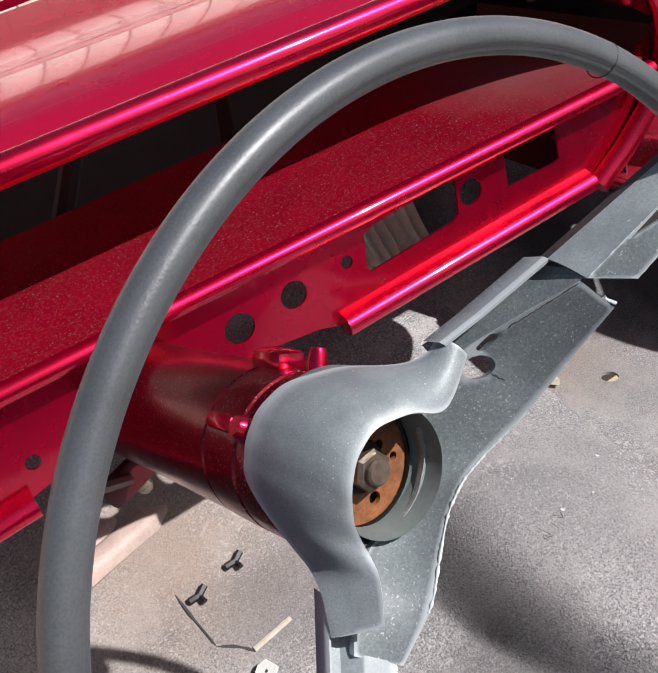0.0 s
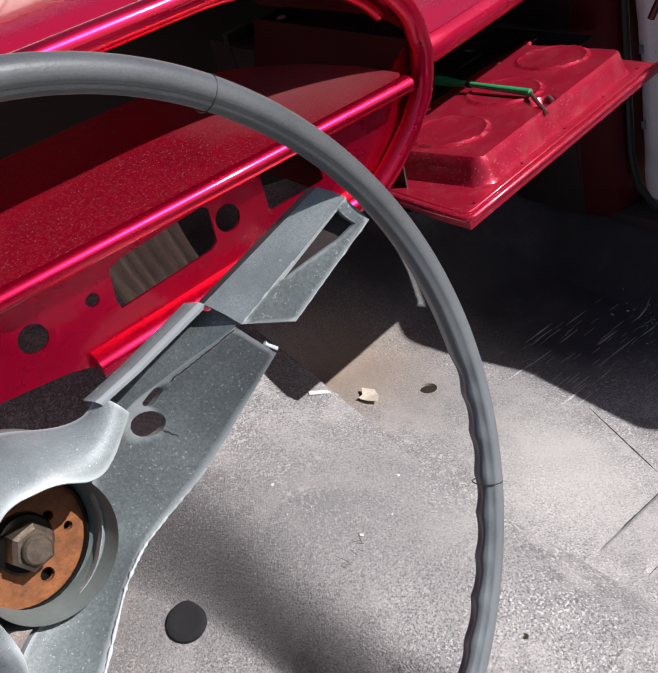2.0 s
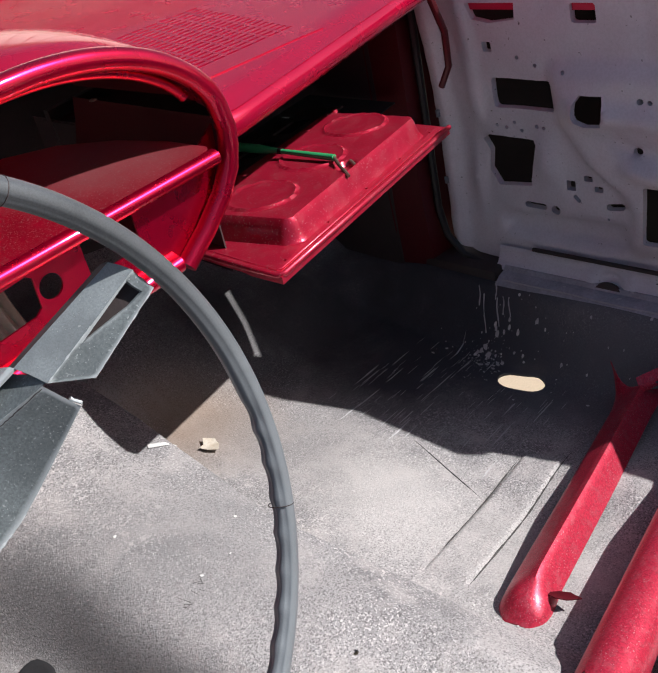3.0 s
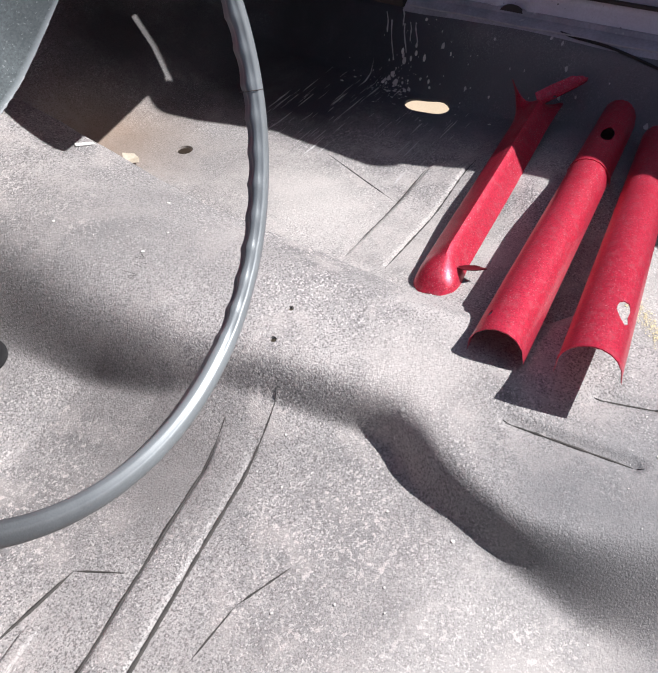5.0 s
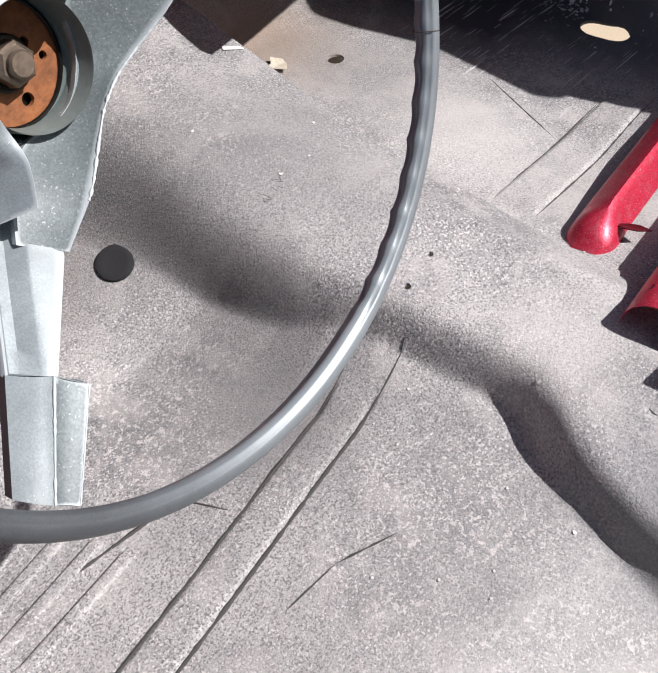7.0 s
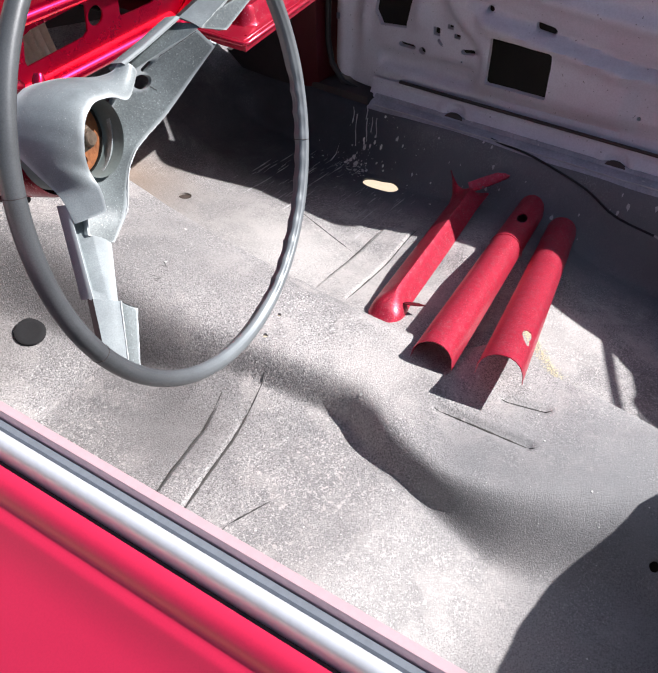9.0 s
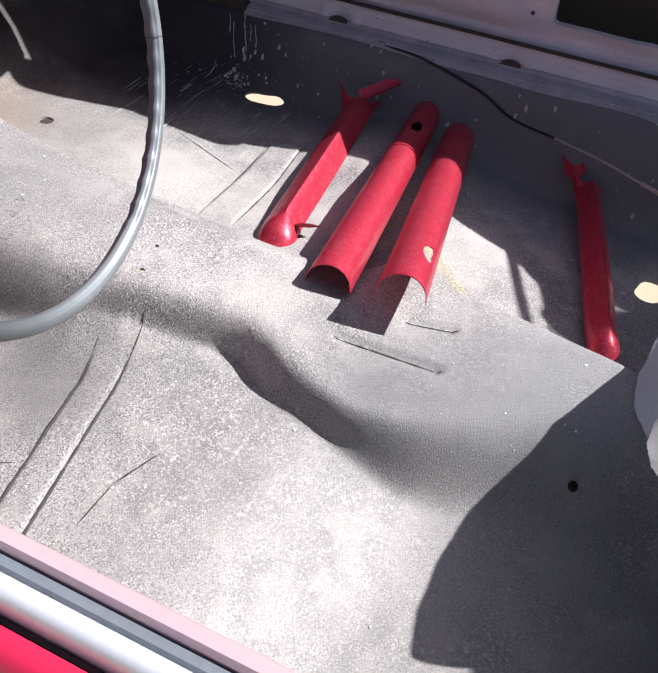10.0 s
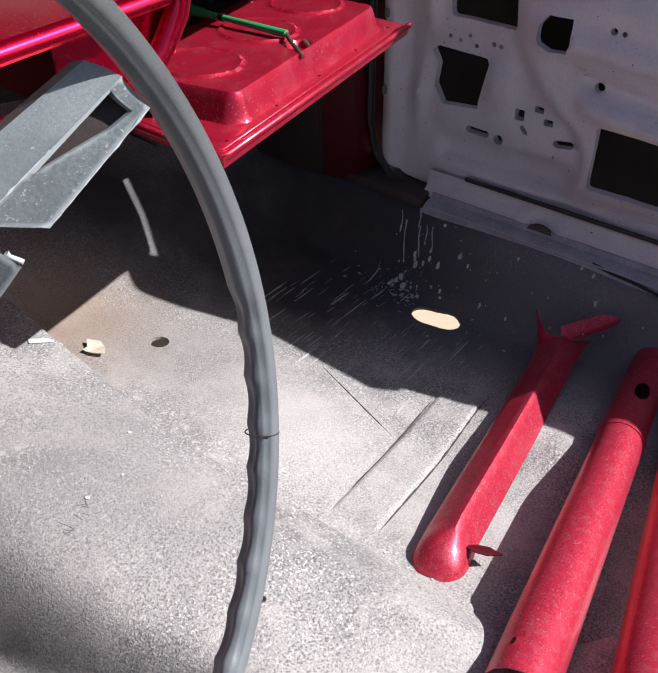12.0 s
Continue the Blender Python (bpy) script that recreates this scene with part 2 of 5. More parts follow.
def thing(name, at=(0, 0, 0), turn=None, label="", category="", group="", kind=""):
    """An empty at a thing's base, under which its parts hang."""
    ob = new(name)
    ob.empty_display_size = 0.05
    m = Matrix.Translation(at) if turn is None else turn
    ob.matrix_world = m
    WORLD_OF[ob] = m.copy()
    return tagged(ob, label, category, group, kind)


def part(name, bm, mat, parent=None, label="", local=False, smooth=40, category="", kind="", group=""):
    """One mesh object from a bmesh; under a parent the bmesh is in world metres unless local."""
    if parent is not None and not local:
        bm.transform(WORLD_OF[parent].inverted())
    bmesh.ops.recalc_face_normals(bm, faces=bm.faces)
    for f in bm.faces:
        f.smooth = smooth > 0
    if smooth:
        lim = radians(smooth)
        for e in bm.edges:
            if len(e.link_faces) == 2 and e.calc_face_angle(0) > lim:
                e.smooth = False
    me = bpy.data.meshes.new(name)
    bm.to_mesh(me)
    bm.free()
    me.materials.append(mat)
    ob = new(name, me)
    if parent is not None:
        ob.parent = parent
        WORLD_OF[ob] = WORLD_OF[parent]
    else:
        WORLD_OF[ob] = Matrix.Identity(4)
    return tagged(ob, label, category, group, kind)


def inside(p, loop):
    x, y = p
    hit = False
    for (ax, ay), (bx, by) in zip(loop, loop[1:] + loop[:1]):
        if (ay > y) != (by > y) and x < (bx - ax) * (y - ay) / (by - ay) + ax:
            hit = not hit
    return hit


def densify(loop, step):
    out = []
    for a, b in zip(loop, loop[1:] + loop[:1]):
        n = max(1, int(math.hypot(b[0] - a[0], b[1] - a[1]) / step))
        out += [(a[0] + (b[0] - a[0]) * k / n, a[1] + (b[1] - a[1]) * k / n) for k in range(n)]
    return out


def sheet(outer, holes, step, place, thick=0.0, away=Vector((0, 0, -1)), rng=None):
    """A panel cut to an outline with holes, meshed on a grid; place(u, v) lays it in the world; it is given thickness along away."""
    outer = densify(outer, step)
    holes = [densify(h, step) for h in holes]
    pts, edges = [], []
    for loop in [outer] + holes:
        s = len(pts)
        pts += loop
        edges += [(s + k, s + (k + 1) % len(loop)) for k in range(len(loop))]
    xs, ys = [p[0] for p in outer], [p[1] for p in outer]
    xs = np.arange(min(xs) + step, max(xs), step)
    ys = np.arange(min(ys) + step, max(ys), step)
    rim = np.array(pts)
    boxes = [(min(p[0] for p in h), max(p[0] for p in h), min(p[1] for p in h), max(p[1] for p in h), h) for h in holes]
    square = len(set(p[0] for p in outer)) and abs((max(p[0] for p in outer) - min(p[0] for p in outer)) * (max(p[1] for p in outer) - min(p[1] for p in outer))
              - abs(sum(a[0] * b[1] - a[1] * b[0] for a, b in zip(outer, outer[1:] + outer[:1]))) / 2) < 1e-9
    for x in xs:
        for y in ys:
            p = (float(x), float(y))
            if not square and not inside(p, outer):
                continue
            if any(a - step < x < b + step and c - step < y < d + step and (inside(p, h) or min((q[0] - x) ** 2 + (q[1] - y) ** 2 for q in h) < (0.4 * step) ** 2)
                   for a, b, c, d, h in boxes):
                continue
            if not square and ((rim[:, 0] - x) ** 2 + (rim[:, 1] - y) ** 2).min() < (0.4 * step) ** 2:
                continue
            pts.append(p)
    v2, _, faces, *_ = geometry.delaunay_2d_cdt([Vector(p) for p in pts], edges, [], 0, 1e-6)
    bm = bmesh.new()
    vs = [bm.verts.new(place(v.x, v.y)) for v in v2]
    for f in faces:
        c = (sum(v2[k].x for k in f) / 3, sum(v2[k].y for k in f) / 3)
        if not square and not inside(c, outer):
            continue
        if any(a < c[0] < b and cc < c[1] < d and inside(c, h) for a, b, cc, d, h in boxes):
            continue
        try:
            bm.faces.new([vs[k] for k in f])
        except ValueError:
            pass
    loose = [v for v in bm.verts if not v.link_faces]
    bmesh.ops.delete(bm, geom=loose, context="VERTS")
    if thick:
        border = [e for e in bm.edges if len(e.link_faces) == 1]
        back = {}
        for e in border:
            for v in e.verts:
                if v not in back:
                    back[v] = bm.verts.new(v.co + away * thick)
        for e in border:
            a, b = e.verts
            bm.faces.new((a, b, back[b], back[a]))
    return bm


def grid(rows, closed=False, caps=False):
    """A skin over rows of points."""
    bm = bmesh.new()
    vs = [[bm.verts.new(p) for p in row] for row in rows]
    n = len(rows[0])
    for a, b in zip(vs, vs[1:]):
        for k in range(n if closed else n - 1):
            bm.faces.new((a[k], a[(k + 1) % n], b[(k + 1) % n], b[k]))
    if caps and closed:
        bm.faces.new(vs[0][::-1])
        bm.faces.new(vs[-1])
    return bm


def tube(path, radius, sides=10, caps=True, closed=False, squash=1.0):
    """A round bar along a path; radius a number or one for each point."""
    path = [Vector(p) for p in path]
    n = len(path)
    rows, normal = [], None
    for k, p in enumerate(path):
        a = path[(k - 1) % n] if closed or k else path[0]
        b = path[(k + 1) % n] if closed or k < n - 1 else path[-1]
        t = (b - a).normalized()
        if normal is None:
            normal = t.orthogonal().normalized()
        normal = (normal - t * normal.dot(t)).normalized()
        side = t.cross(normal)
        r = radius[k] if isinstance(radius, (list, tuple)) else radius
        rows.append([p + normal * math.cos(w) * r + side * math.sin(w) * r * squash for w in (2 * math.pi * j / sides for j in range(sides))])
    if closed:
        rows.append(rows[0])
        bm = grid(rows, True)
        bmesh.ops.remove_doubles(bm, verts=bm.verts, dist=1e-6)
        return bm
    return grid(rows, True, caps)


def revolve(profile, sides=40, axis=None):
    """A turned body from (radius, height) pairs about z."""
    rows = [[(r * math.cos(w), r * math.sin(w), h) for w in (2 * math.pi * j / sides for j in range(sides))] for r, h in profile]
    bm = grid(rows, True)
    bmesh.ops.remove_doubles(bm, verts=bm.verts, dist=1e-6)
    return bm


def block(size, at=(0, 0, 0), bevel=0.0, turn=None, seg=2):
    bm = bmesh.new()
    bmesh.ops.create_cube(bm, size=1)
    bmesh.ops.scale(bm, vec=size, verts=bm.verts)
    if bevel:
        bmesh.ops.bevel(bm, geom=bm.edges[:] + bm.verts[:], offset=bevel, segments=seg, affect="EDGES", profile=0.5)
    m = Matrix.Translation(at) @ (turn if turn is not None else Matrix.Identity(4))
    bm.transform(m)
    return bm


def ring(cx, cy, r, n=20, ry=None, turn=0.0):
    c, s = math.cos(turn), math.sin(turn)
    out = []
    for k in range(n):
        a, b = r * math.cos(2 * math.pi * k / n), (ry or r) * math.sin(2 * math.pi * k / n)
        out.append((cx + a * c - b * s, cy + a * s + b * c))
    return out


def slot_loop(cx, cy, half, r, turn=0.0, n=8):
    c, s = math.cos(turn), math.sin(turn)
    pts = [(half + r * math.sin(math.pi * k / n), r * -math.cos(math.pi * k / n)) for k in range(n + 1)]
    pts += [(-half - r * math.sin(math.pi * k / n), r * math.cos(math.pi * k / n)) for k in range(n + 1)]
    return [(cx + a * c - b * s, cy + a * s + b * c) for a, b in pts]


def rounded(x0, y0, x1, y1, r, n=5):
    out = []
    for cx, cy, a0 in ((x1 - r, y1 - r, 0), (x0 + r, y1 - r, 90), (x0 + r, y0 + r, 180), (x1 - r, y0 + r, 270)):
        out += [(cx + r * math.cos(radians(a0 + 90 * k / n)), cy + r * math.sin(radians(a0 + 90 * k / n))) for k in range(n + 1)]
    return out


def smooth_step(a, b, x):
    t = min(1.0, max(0.0, (x - a) / (b - a)))
    return t * t * (3 - 2 * t)


def along(table, t):
    """A value between rows of a table of (t, value)."""
    return float(np.interp(t, [r[0] for r in table], [r[1] for r in table]))


def merge(*meshes):
    out = bmesh.new()
    for b in meshes:
        me = bpy.data.meshes.new("tmp")
        b.to_mesh(me)
        b.free()
        out.from_mesh(me)
        bpy.data.meshes.remove(me)
    return out

# ---- floor pan ----
def flowing(table, y):
    """A value along a table, rounded off between its rows."""
    return sum(w * along(table, y + d) for d, w in ((-0.018, 0.15), (-0.009, 0.22), (0.0, 0.26), (0.009, 0.22), (0.018, 0.15)))


HUMP_TOE = [(-0.9, 0.20), (-0.5, 0.195), (-0.43, 0.190), (-0.38, 0.180), (-0.342, 0.176), (-0.30, 0.181), (-0.255, 0.183), (-0.206, 0.188), (-0.165, 0.197), (-0.150, 0.209), (-0.135, 0.226), (-0.118, 0.239), (-0.08, 0.237), (-0.03, 0.221), (0.024, 0.209), (0.08, 0.188), (0.126, 0.163), (0.19, 0.146), (0.25, 0.130), (0.32, 0.105), (0.45, 0.05), (0.8, -0.02)]
HUMP_CREST = [(-0.9, 0.38), (-0.55, 0.355), (-0.477, 0.334), (-0.435, 0.313), (-0.40, 0.285), (-0.346, 0.243), (-0.306, 0.223), (-0.269, 0.213), (-0.24, 0.217), (-0.207, 0.229), (-0.175, 0.240), (-0.150, 0.256), (-0.13, 0.274), (-0.115, 0.279), (-0.08, 0.271), (-0.03, 0.259), (0.024, 0.249), (0.08, 0.232), (0.126, 0.213), (0.223, 0.205), (0.30, 0.196), (0.45, 0.17), (0.8, 0.15)]
HUMP_RAMP = [(-0.9, 0.0), (-0.13, 0.0), (-0.08, 0.008), (-0.03, 0.021), (0.024, 0.038), (0.07, 0.042), (0.12, 0.022), (0.19, 0.018), (0.25, 0.022), (0.32, 0.020), (0.45, 0.0), (0.9, 0.0)]
HUMP_TOP = [(-0.9, 0.05), (-0.5, 0.086), (-0.43, 0.092), (-0.38, 0.096), (-0.33, 0.100), (-0.2, 0.118), (-0.14, 0.126), (0.02, 0.158), (0.25, 0.208), (0.45, 0.25), (0.8, 0.36)]
HUMP_EDGE = [(-0.9, 0.46), (-0.53, 0.465), (-0.32, 0.475), (-0.20, 0.485), (-0.175, 0.45), (-0.1, 0.43), (0.04, 0.415), (0.2, 0.37), (0.43, 0.38), (0.8, 0.37)]
EDGE_TOP = [(-0.9, 0.02), (-0.5, 0.062), (-0.36, 0.077), (-0.32, 0.077), (-0.19, 0.081), (-0.1, 0.088), (0.04, 0.112), (0.2, 0.178), (0.43, 0.22), (0.8, 0.32)]
GROOVES = [  # x0 y0 x1 y1 half-width height
    (0.296, -0.203, 0.318, -0.335, 0.0055, -0.0055), (0.375, -0.262, 0.398, -0.325, 0.0055, -0.0055),
]


def floor_height(x, y):
    left = 0.079 - 0.062 * smooth_step(-0.20, -0.38, y) + 0.25 * max(0.0, y - 0.21) + 0.60 * max(0.0, y - 0.40) * smooth_step(0.38, 0.5, y)
    left += 0.05 * smooth_step(-0.2, -0.27, x)
    right = 0.04 - 0.183 * (min(x, 0.93) - 0.611) + 0.088 * (y - 0.112) + 0.6 * max(0.0, y - 0.5) * smooth_step(0.48, 0.6, y)
    right += (0.024 * math.exp(-((y + 0.13) / 0.14) ** 2) + 0.028 * math.exp(-((y + 0.03) / 0.12) ** 2) * smooth_step(0.60, 0.74, x)) * (1 - smooth_step(0.93, 0.99, x))
    right += (0.10 - min(right, 0.1)) * smooth_step(0.90, 0.985, x)
    toe, crest, edge = flowing(HUMP_TOE, y), flowing(HUMP_CREST, y), along(HUMP_EDGE, y)
    top, lip = max(along(HUMP_TOP, y), left), along(EDGE_TOP, y)
    left += along(HUMP_RAMP, y) * min(1.0, max(0.0, 1.0 - (toe - x) / 0.085)) ** 1.4
    t = max(0.0, (x - toe) / (crest - toe))
    steep = smooth_step(0.17, 0.05, y)
    hump = left + (top - left) * (1 - math.exp(-(2.6 + 0.8 * steep) * t ** (2.0 + 0.7 * steep - 1.35 * smooth_step(-0.17, -0.12, y) * (0.55 + 0.45 * smooth_step(0.15, 0.07, y)) * smooth_step(0.33, 0.20, y))))
    mid = min(edge - 0.03, crest + 0.10)
    if x > mid:
        w = min(1.0, (x - mid) / (edge - mid))
        hump = hump + (lip - hump) * w ** 1.3
    z = hump + (right - hump) * smooth_step(edge - 0.002, edge + 0.022, x) if x > edge - 0.01 else hump
    for x0, y0, x1, y1, half, rise in GROOVES:
        if min(x0, x1) - 0.02 < x < max(x0, x1) + 0.02 and min(y0, y1) - 0.02 < y < max(y0, y1) + 0.02:
            dx, dy = x1 - x0, y1 - y0
            s = ((x - x0) * dx + (y - y0) * dy) / (dx * dx + dy * dy)
            if -0.02 < s < 1.02:
                d = abs((x - x0) * dy - (y - y0) * dx) / math.hypot(dx, dy)
                z += rise * (1 - smooth_step(half * 0.5, half * 2.0, d)) * smooth_step(0, 0.06, s) * (1 - smooth_step(0.94, 1, s))
    z += 0.004 * noise.noise(Vector((x * 5, y * 5, 0)))
    return z


floor_holes = [slot_loop(0.883, 0.217, 0.013, 0.0225, radians(-72)), ring(0.543, 0.414, 0.0125, 14, 0.0105), ring(0.274, -0.51, 0.006, 10), slot_loop(0.744, -0.518, 0.014, 0.0195, radians(-8)),
               ring(0.251, 0.021, 0.0035, 8), ring(0.293, 0.029, 0.003, 8)]
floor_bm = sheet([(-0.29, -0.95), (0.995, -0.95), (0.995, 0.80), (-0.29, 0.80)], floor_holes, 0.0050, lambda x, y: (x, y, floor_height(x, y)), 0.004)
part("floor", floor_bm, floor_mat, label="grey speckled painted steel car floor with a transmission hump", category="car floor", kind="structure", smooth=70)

FLOOR = bpy.data.objects["floor"]
# plate added below the rear hole so that no lit ground shows through
part("under_hole_plate", block((0.60, 0.16, 0.03), (0.33, -0.51, -0.045), 0.006), black_metal, FLOOR, "black plate added under the floor to darken a hole")
floor_line_mat = material("dark_floor_lines", (0.055, 0.052, 0.05), 0.9, blotch=0.5, blotch_scale=60.0, other=(0.12, 0.115, 0.11), bump=0.3)


def seam(x0, y0, x1, y1, r=0.0013, sag=0.0, seed=1):
    """A thin dark line laid in the floor; its colour carries the crease's shade."""
    rnd = random.Random(seed)
    pts, radii = [], []
    n = max(8, int(math.hypot(x1 - x0, y1 - y0) / 0.008))
    for k in range(n + 1):
        t = k / n
        x, y = x0 + (x1 - x0) * t + sag * math.sin(math.pi * t), y0 + (y1 - y0) * t
        pts.append(Vector((x, y, floor_height(x, y) - 0.0002)))
        radii.append(r * (0.55 + 0.6 * rnd.random()) * min(1.0, 0.25 + 4 * min(t, 1 - t)))
    part("seam", tube(pts, radii, 6, squash=1.0), floor_line_mat, FLOOR)


def pressed_rib(x0, y0, x1, y1, half, rise):
    """A long flat rib pressed up out of the floor."""
    dx, dy = x1 - x0, y1 - y0
    ln = math.hypot(dx, dy)
    nx, ny = -dy / ln, dx / ln
    rows = []
    for k in range(61):
        t = k / 60
        ends = smooth_step(0, 0.06, t) * (1 - smooth_step(0.95, 1, t))
        row = []
        for o, h in ((-1.12, -0.3), (-1.0, 0.1), (-0.9, 0.85), (-0.78, 1.0), (-0.4, 1.0), (0.0, 1.0), (0.4, 1.0), (0.78, 1.0), (0.9, 0.85), (1.0, 0.1), (1.12, -0.3)):
            x, y = x0 + dx * t + nx * o * half, y0 + dy * t + ny * o * half
            row.append((x, y, floor_height(x, y) + rise * h * (ends if h > 0 else 1.0)))
        rows.append(row)
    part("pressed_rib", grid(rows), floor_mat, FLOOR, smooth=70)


pressed_rib(0.172, 0.0165, -0.265, -0.056, 0.0190, 0.0030)
seam(0.178, 0.038, -0.26, -0.035, 0.0020, seed=2)
seam(0.222, 0.002, -0.26, -0.077, 0.0021, seed=3)
pressed_rib(0.462, 0.061, 0.745, 0.088, 0.0265, 0.0035)
seam(0.47, 0.088, 0.715, 0.1145, 0.0012, seed=4)
seam(0.47, 0.034, 0.75, 0.0605, 0.0014, seed=5)
seam(0.661, 0.252, 0.612, 0.113, 0.0011, seed=6)
seam(0.085, -0.107, 0.03, -0.086, 0.0012, seed=9)
seam(0.03, -0.086, -0.03, -0.083, 0.0010, seed=10)
seam(-0.02, 0.066, 0.004, 0.02, 0.0012, seed=11)
seam(-0.13, 0.08, -0.02, 0.066, 0.0022, seed=12)
seam(-0.076, 0.432, -0.067, 0.36, 0.0024, seed=13)
seam(-0.067, 0.36, -0.037, 0.331, 0.0020, 0.004, seed=14)
seam(0.297, -0.206, 0.318, -0.335, 0.0015, seed=15)
seam(0.375, -0.264, 0.398, -0.325, 0.0014, seed=16)
for k in range(5):
    pressed_rib(-0.238, 0.036 + 0.030 * k, -0.080 - 0.012 * k, 0.058 + 0.031 * k, 0.0060, 0.0032)

# ---- ground outside ----
part("ground", sheet([(-400, -400), (400, -400), (400, 400), (-400, 400)], [], 100, lambda x, y: (x, y, -0.45), 0.05), ground_mat,
     label="sandy tan ground under the car", category="ground", kind="structure")

# ---- engine lid and the pale building before the car ----
part("engine_lid", sheet([(-0.5, 0.80), (1.25, 0.80), (1.2, 2.0), (-0.45, 2.0)], [], 0.1, lambda x, y: (x, y, 0.70 - 0.05 * (y - 0.8) ** 2 - 0.10 * ((x - 0.37) / 0.8) ** 4), 0.01), red_paint, label="glossy red engine lid ahead of the dashboard", category="car hood", kind="structure")
wall_mat = material("pale_board_paint", (0.70, 0.62, 0.58), 0.7, blotch=0.3, blotch_scale=1.5, other=(0.58, 0.50, 0.46), bump=0.2)
# known from reflections only; wall widened and raised to brighten the dash top
house = thing("garage", (1.0, 7.0, -0.45), label="pale boarded garage with a brown door ahead of the car", category="building", kind="structure")
part("wall", block((24.0, 0.15, 4.6), (4.0, 7.2, 1.85)), wall_mat, house)
part("roof", block((24.8, 2.6, 0.16), (4.0, 7.9, 4.4), 0.0, Matrix.Rotation(radians(18), 4, "X")), red_inner, house, "dark red sloping roof")
part("door", block((2.4, 0.06, 2.1), (4.2, 7.06, 0.6), 0.01), pedal_mat, house, "closed brown garage door")
for k in range(64):
    part("board", block((0.30, 0.03, 4.4), (-7.8 + 0.37 * k, 7.11, 1.80), 0.006), wall_mat, house)

# ---- firewall, unseen rear shade panel, kick panels ----
part("firewall", block((1.32, 0.02, 1.0), (0.355, 0.79, 0.18), 0.004), black_metal, label="dark painted steel firewall behind the dashboard", category="firewall", kind="structure")
# unseen; top edge set to shade the rear floor but let sun reach the bag
part("rear_shade_panel", sheet([(-0.305, -0.40), (1.015, -0.40), (1.015, 0.42), (0.68, 0.42), (0.63, 0.46), (0.60, 0.55), (0.585, 0.70), (0.55, 0.75), (-0.305, 0.75)], [], 0.08, lambda x, z: (x, -1.14, z), 0.02, Vector((0, -1, 0))), dark_shell, label="unseen dark panel closing the rear, its top cut to shape the shadow", category="bulkhead", kind="structure")
part("rear_floor", block((1.32, 0.25, 0.02), (0.355, -1.04, -0.06), 0.004), dark_shell, label="dark rear floor panel", category="car floor", kind="structure")
kick = thing("front_pillar", (1.0, 0.46, 0.0), label="red painted front door pillar with a dark kick panel", category="car pillar", kind="structure")
pil = [(0.985, 0.44), (1.05, 0.43), (1.05, 0.50), (0.975, 0.50)]
part("pillar_post", grid([[(x + 0.02 * smooth_step(0.15, -0.05, z), y - 0.01 * smooth_step(0.3, 0, z), z) for x, y in pil] for z in np.linspace(-0.02, 0.66, 12)], True, True), red_inner, kick)
part("kick_panel", sheet([(0.49, -0.05), (0.79, -0.05), (0.79, 0.62), (0.49, 0.62)], [ring(0.6, 0.3, 0.035), ring(0.66, 0.15, 0.02)], 0.03, lambda y, z: (0.985 + 0.01 * math.sin(9 * y), y, z), 0.01, Vector((1, 0, 0))), black_metal, kick)

# ---- passenger door ----
door = thing("passenger_door", (1.03, 0.0, 0.1), label="closed car door with a stripped grey primer inner panel", category="car door", kind="structure")
RIDGE_LINE = [(0.17, 0.110), (0.205, 0.097), (0.233, 0.100), (0.26, 0.117), (0.28, 0.143), (0.305, 0.171), (0.331, 0.189), (0.357, 0.204), (0.42, 0.212)]


def hill(y, z, cy, cz, ry, rz):
    return math.exp(-(((y - cy) / ry) ** 2 + ((z - cz) / rz) ** 2))


def window_of(v, a, b, soft):
    return smooth_step(a - soft, a + soft, v) * (1 - smooth_step(b - soft, b + soft, v))


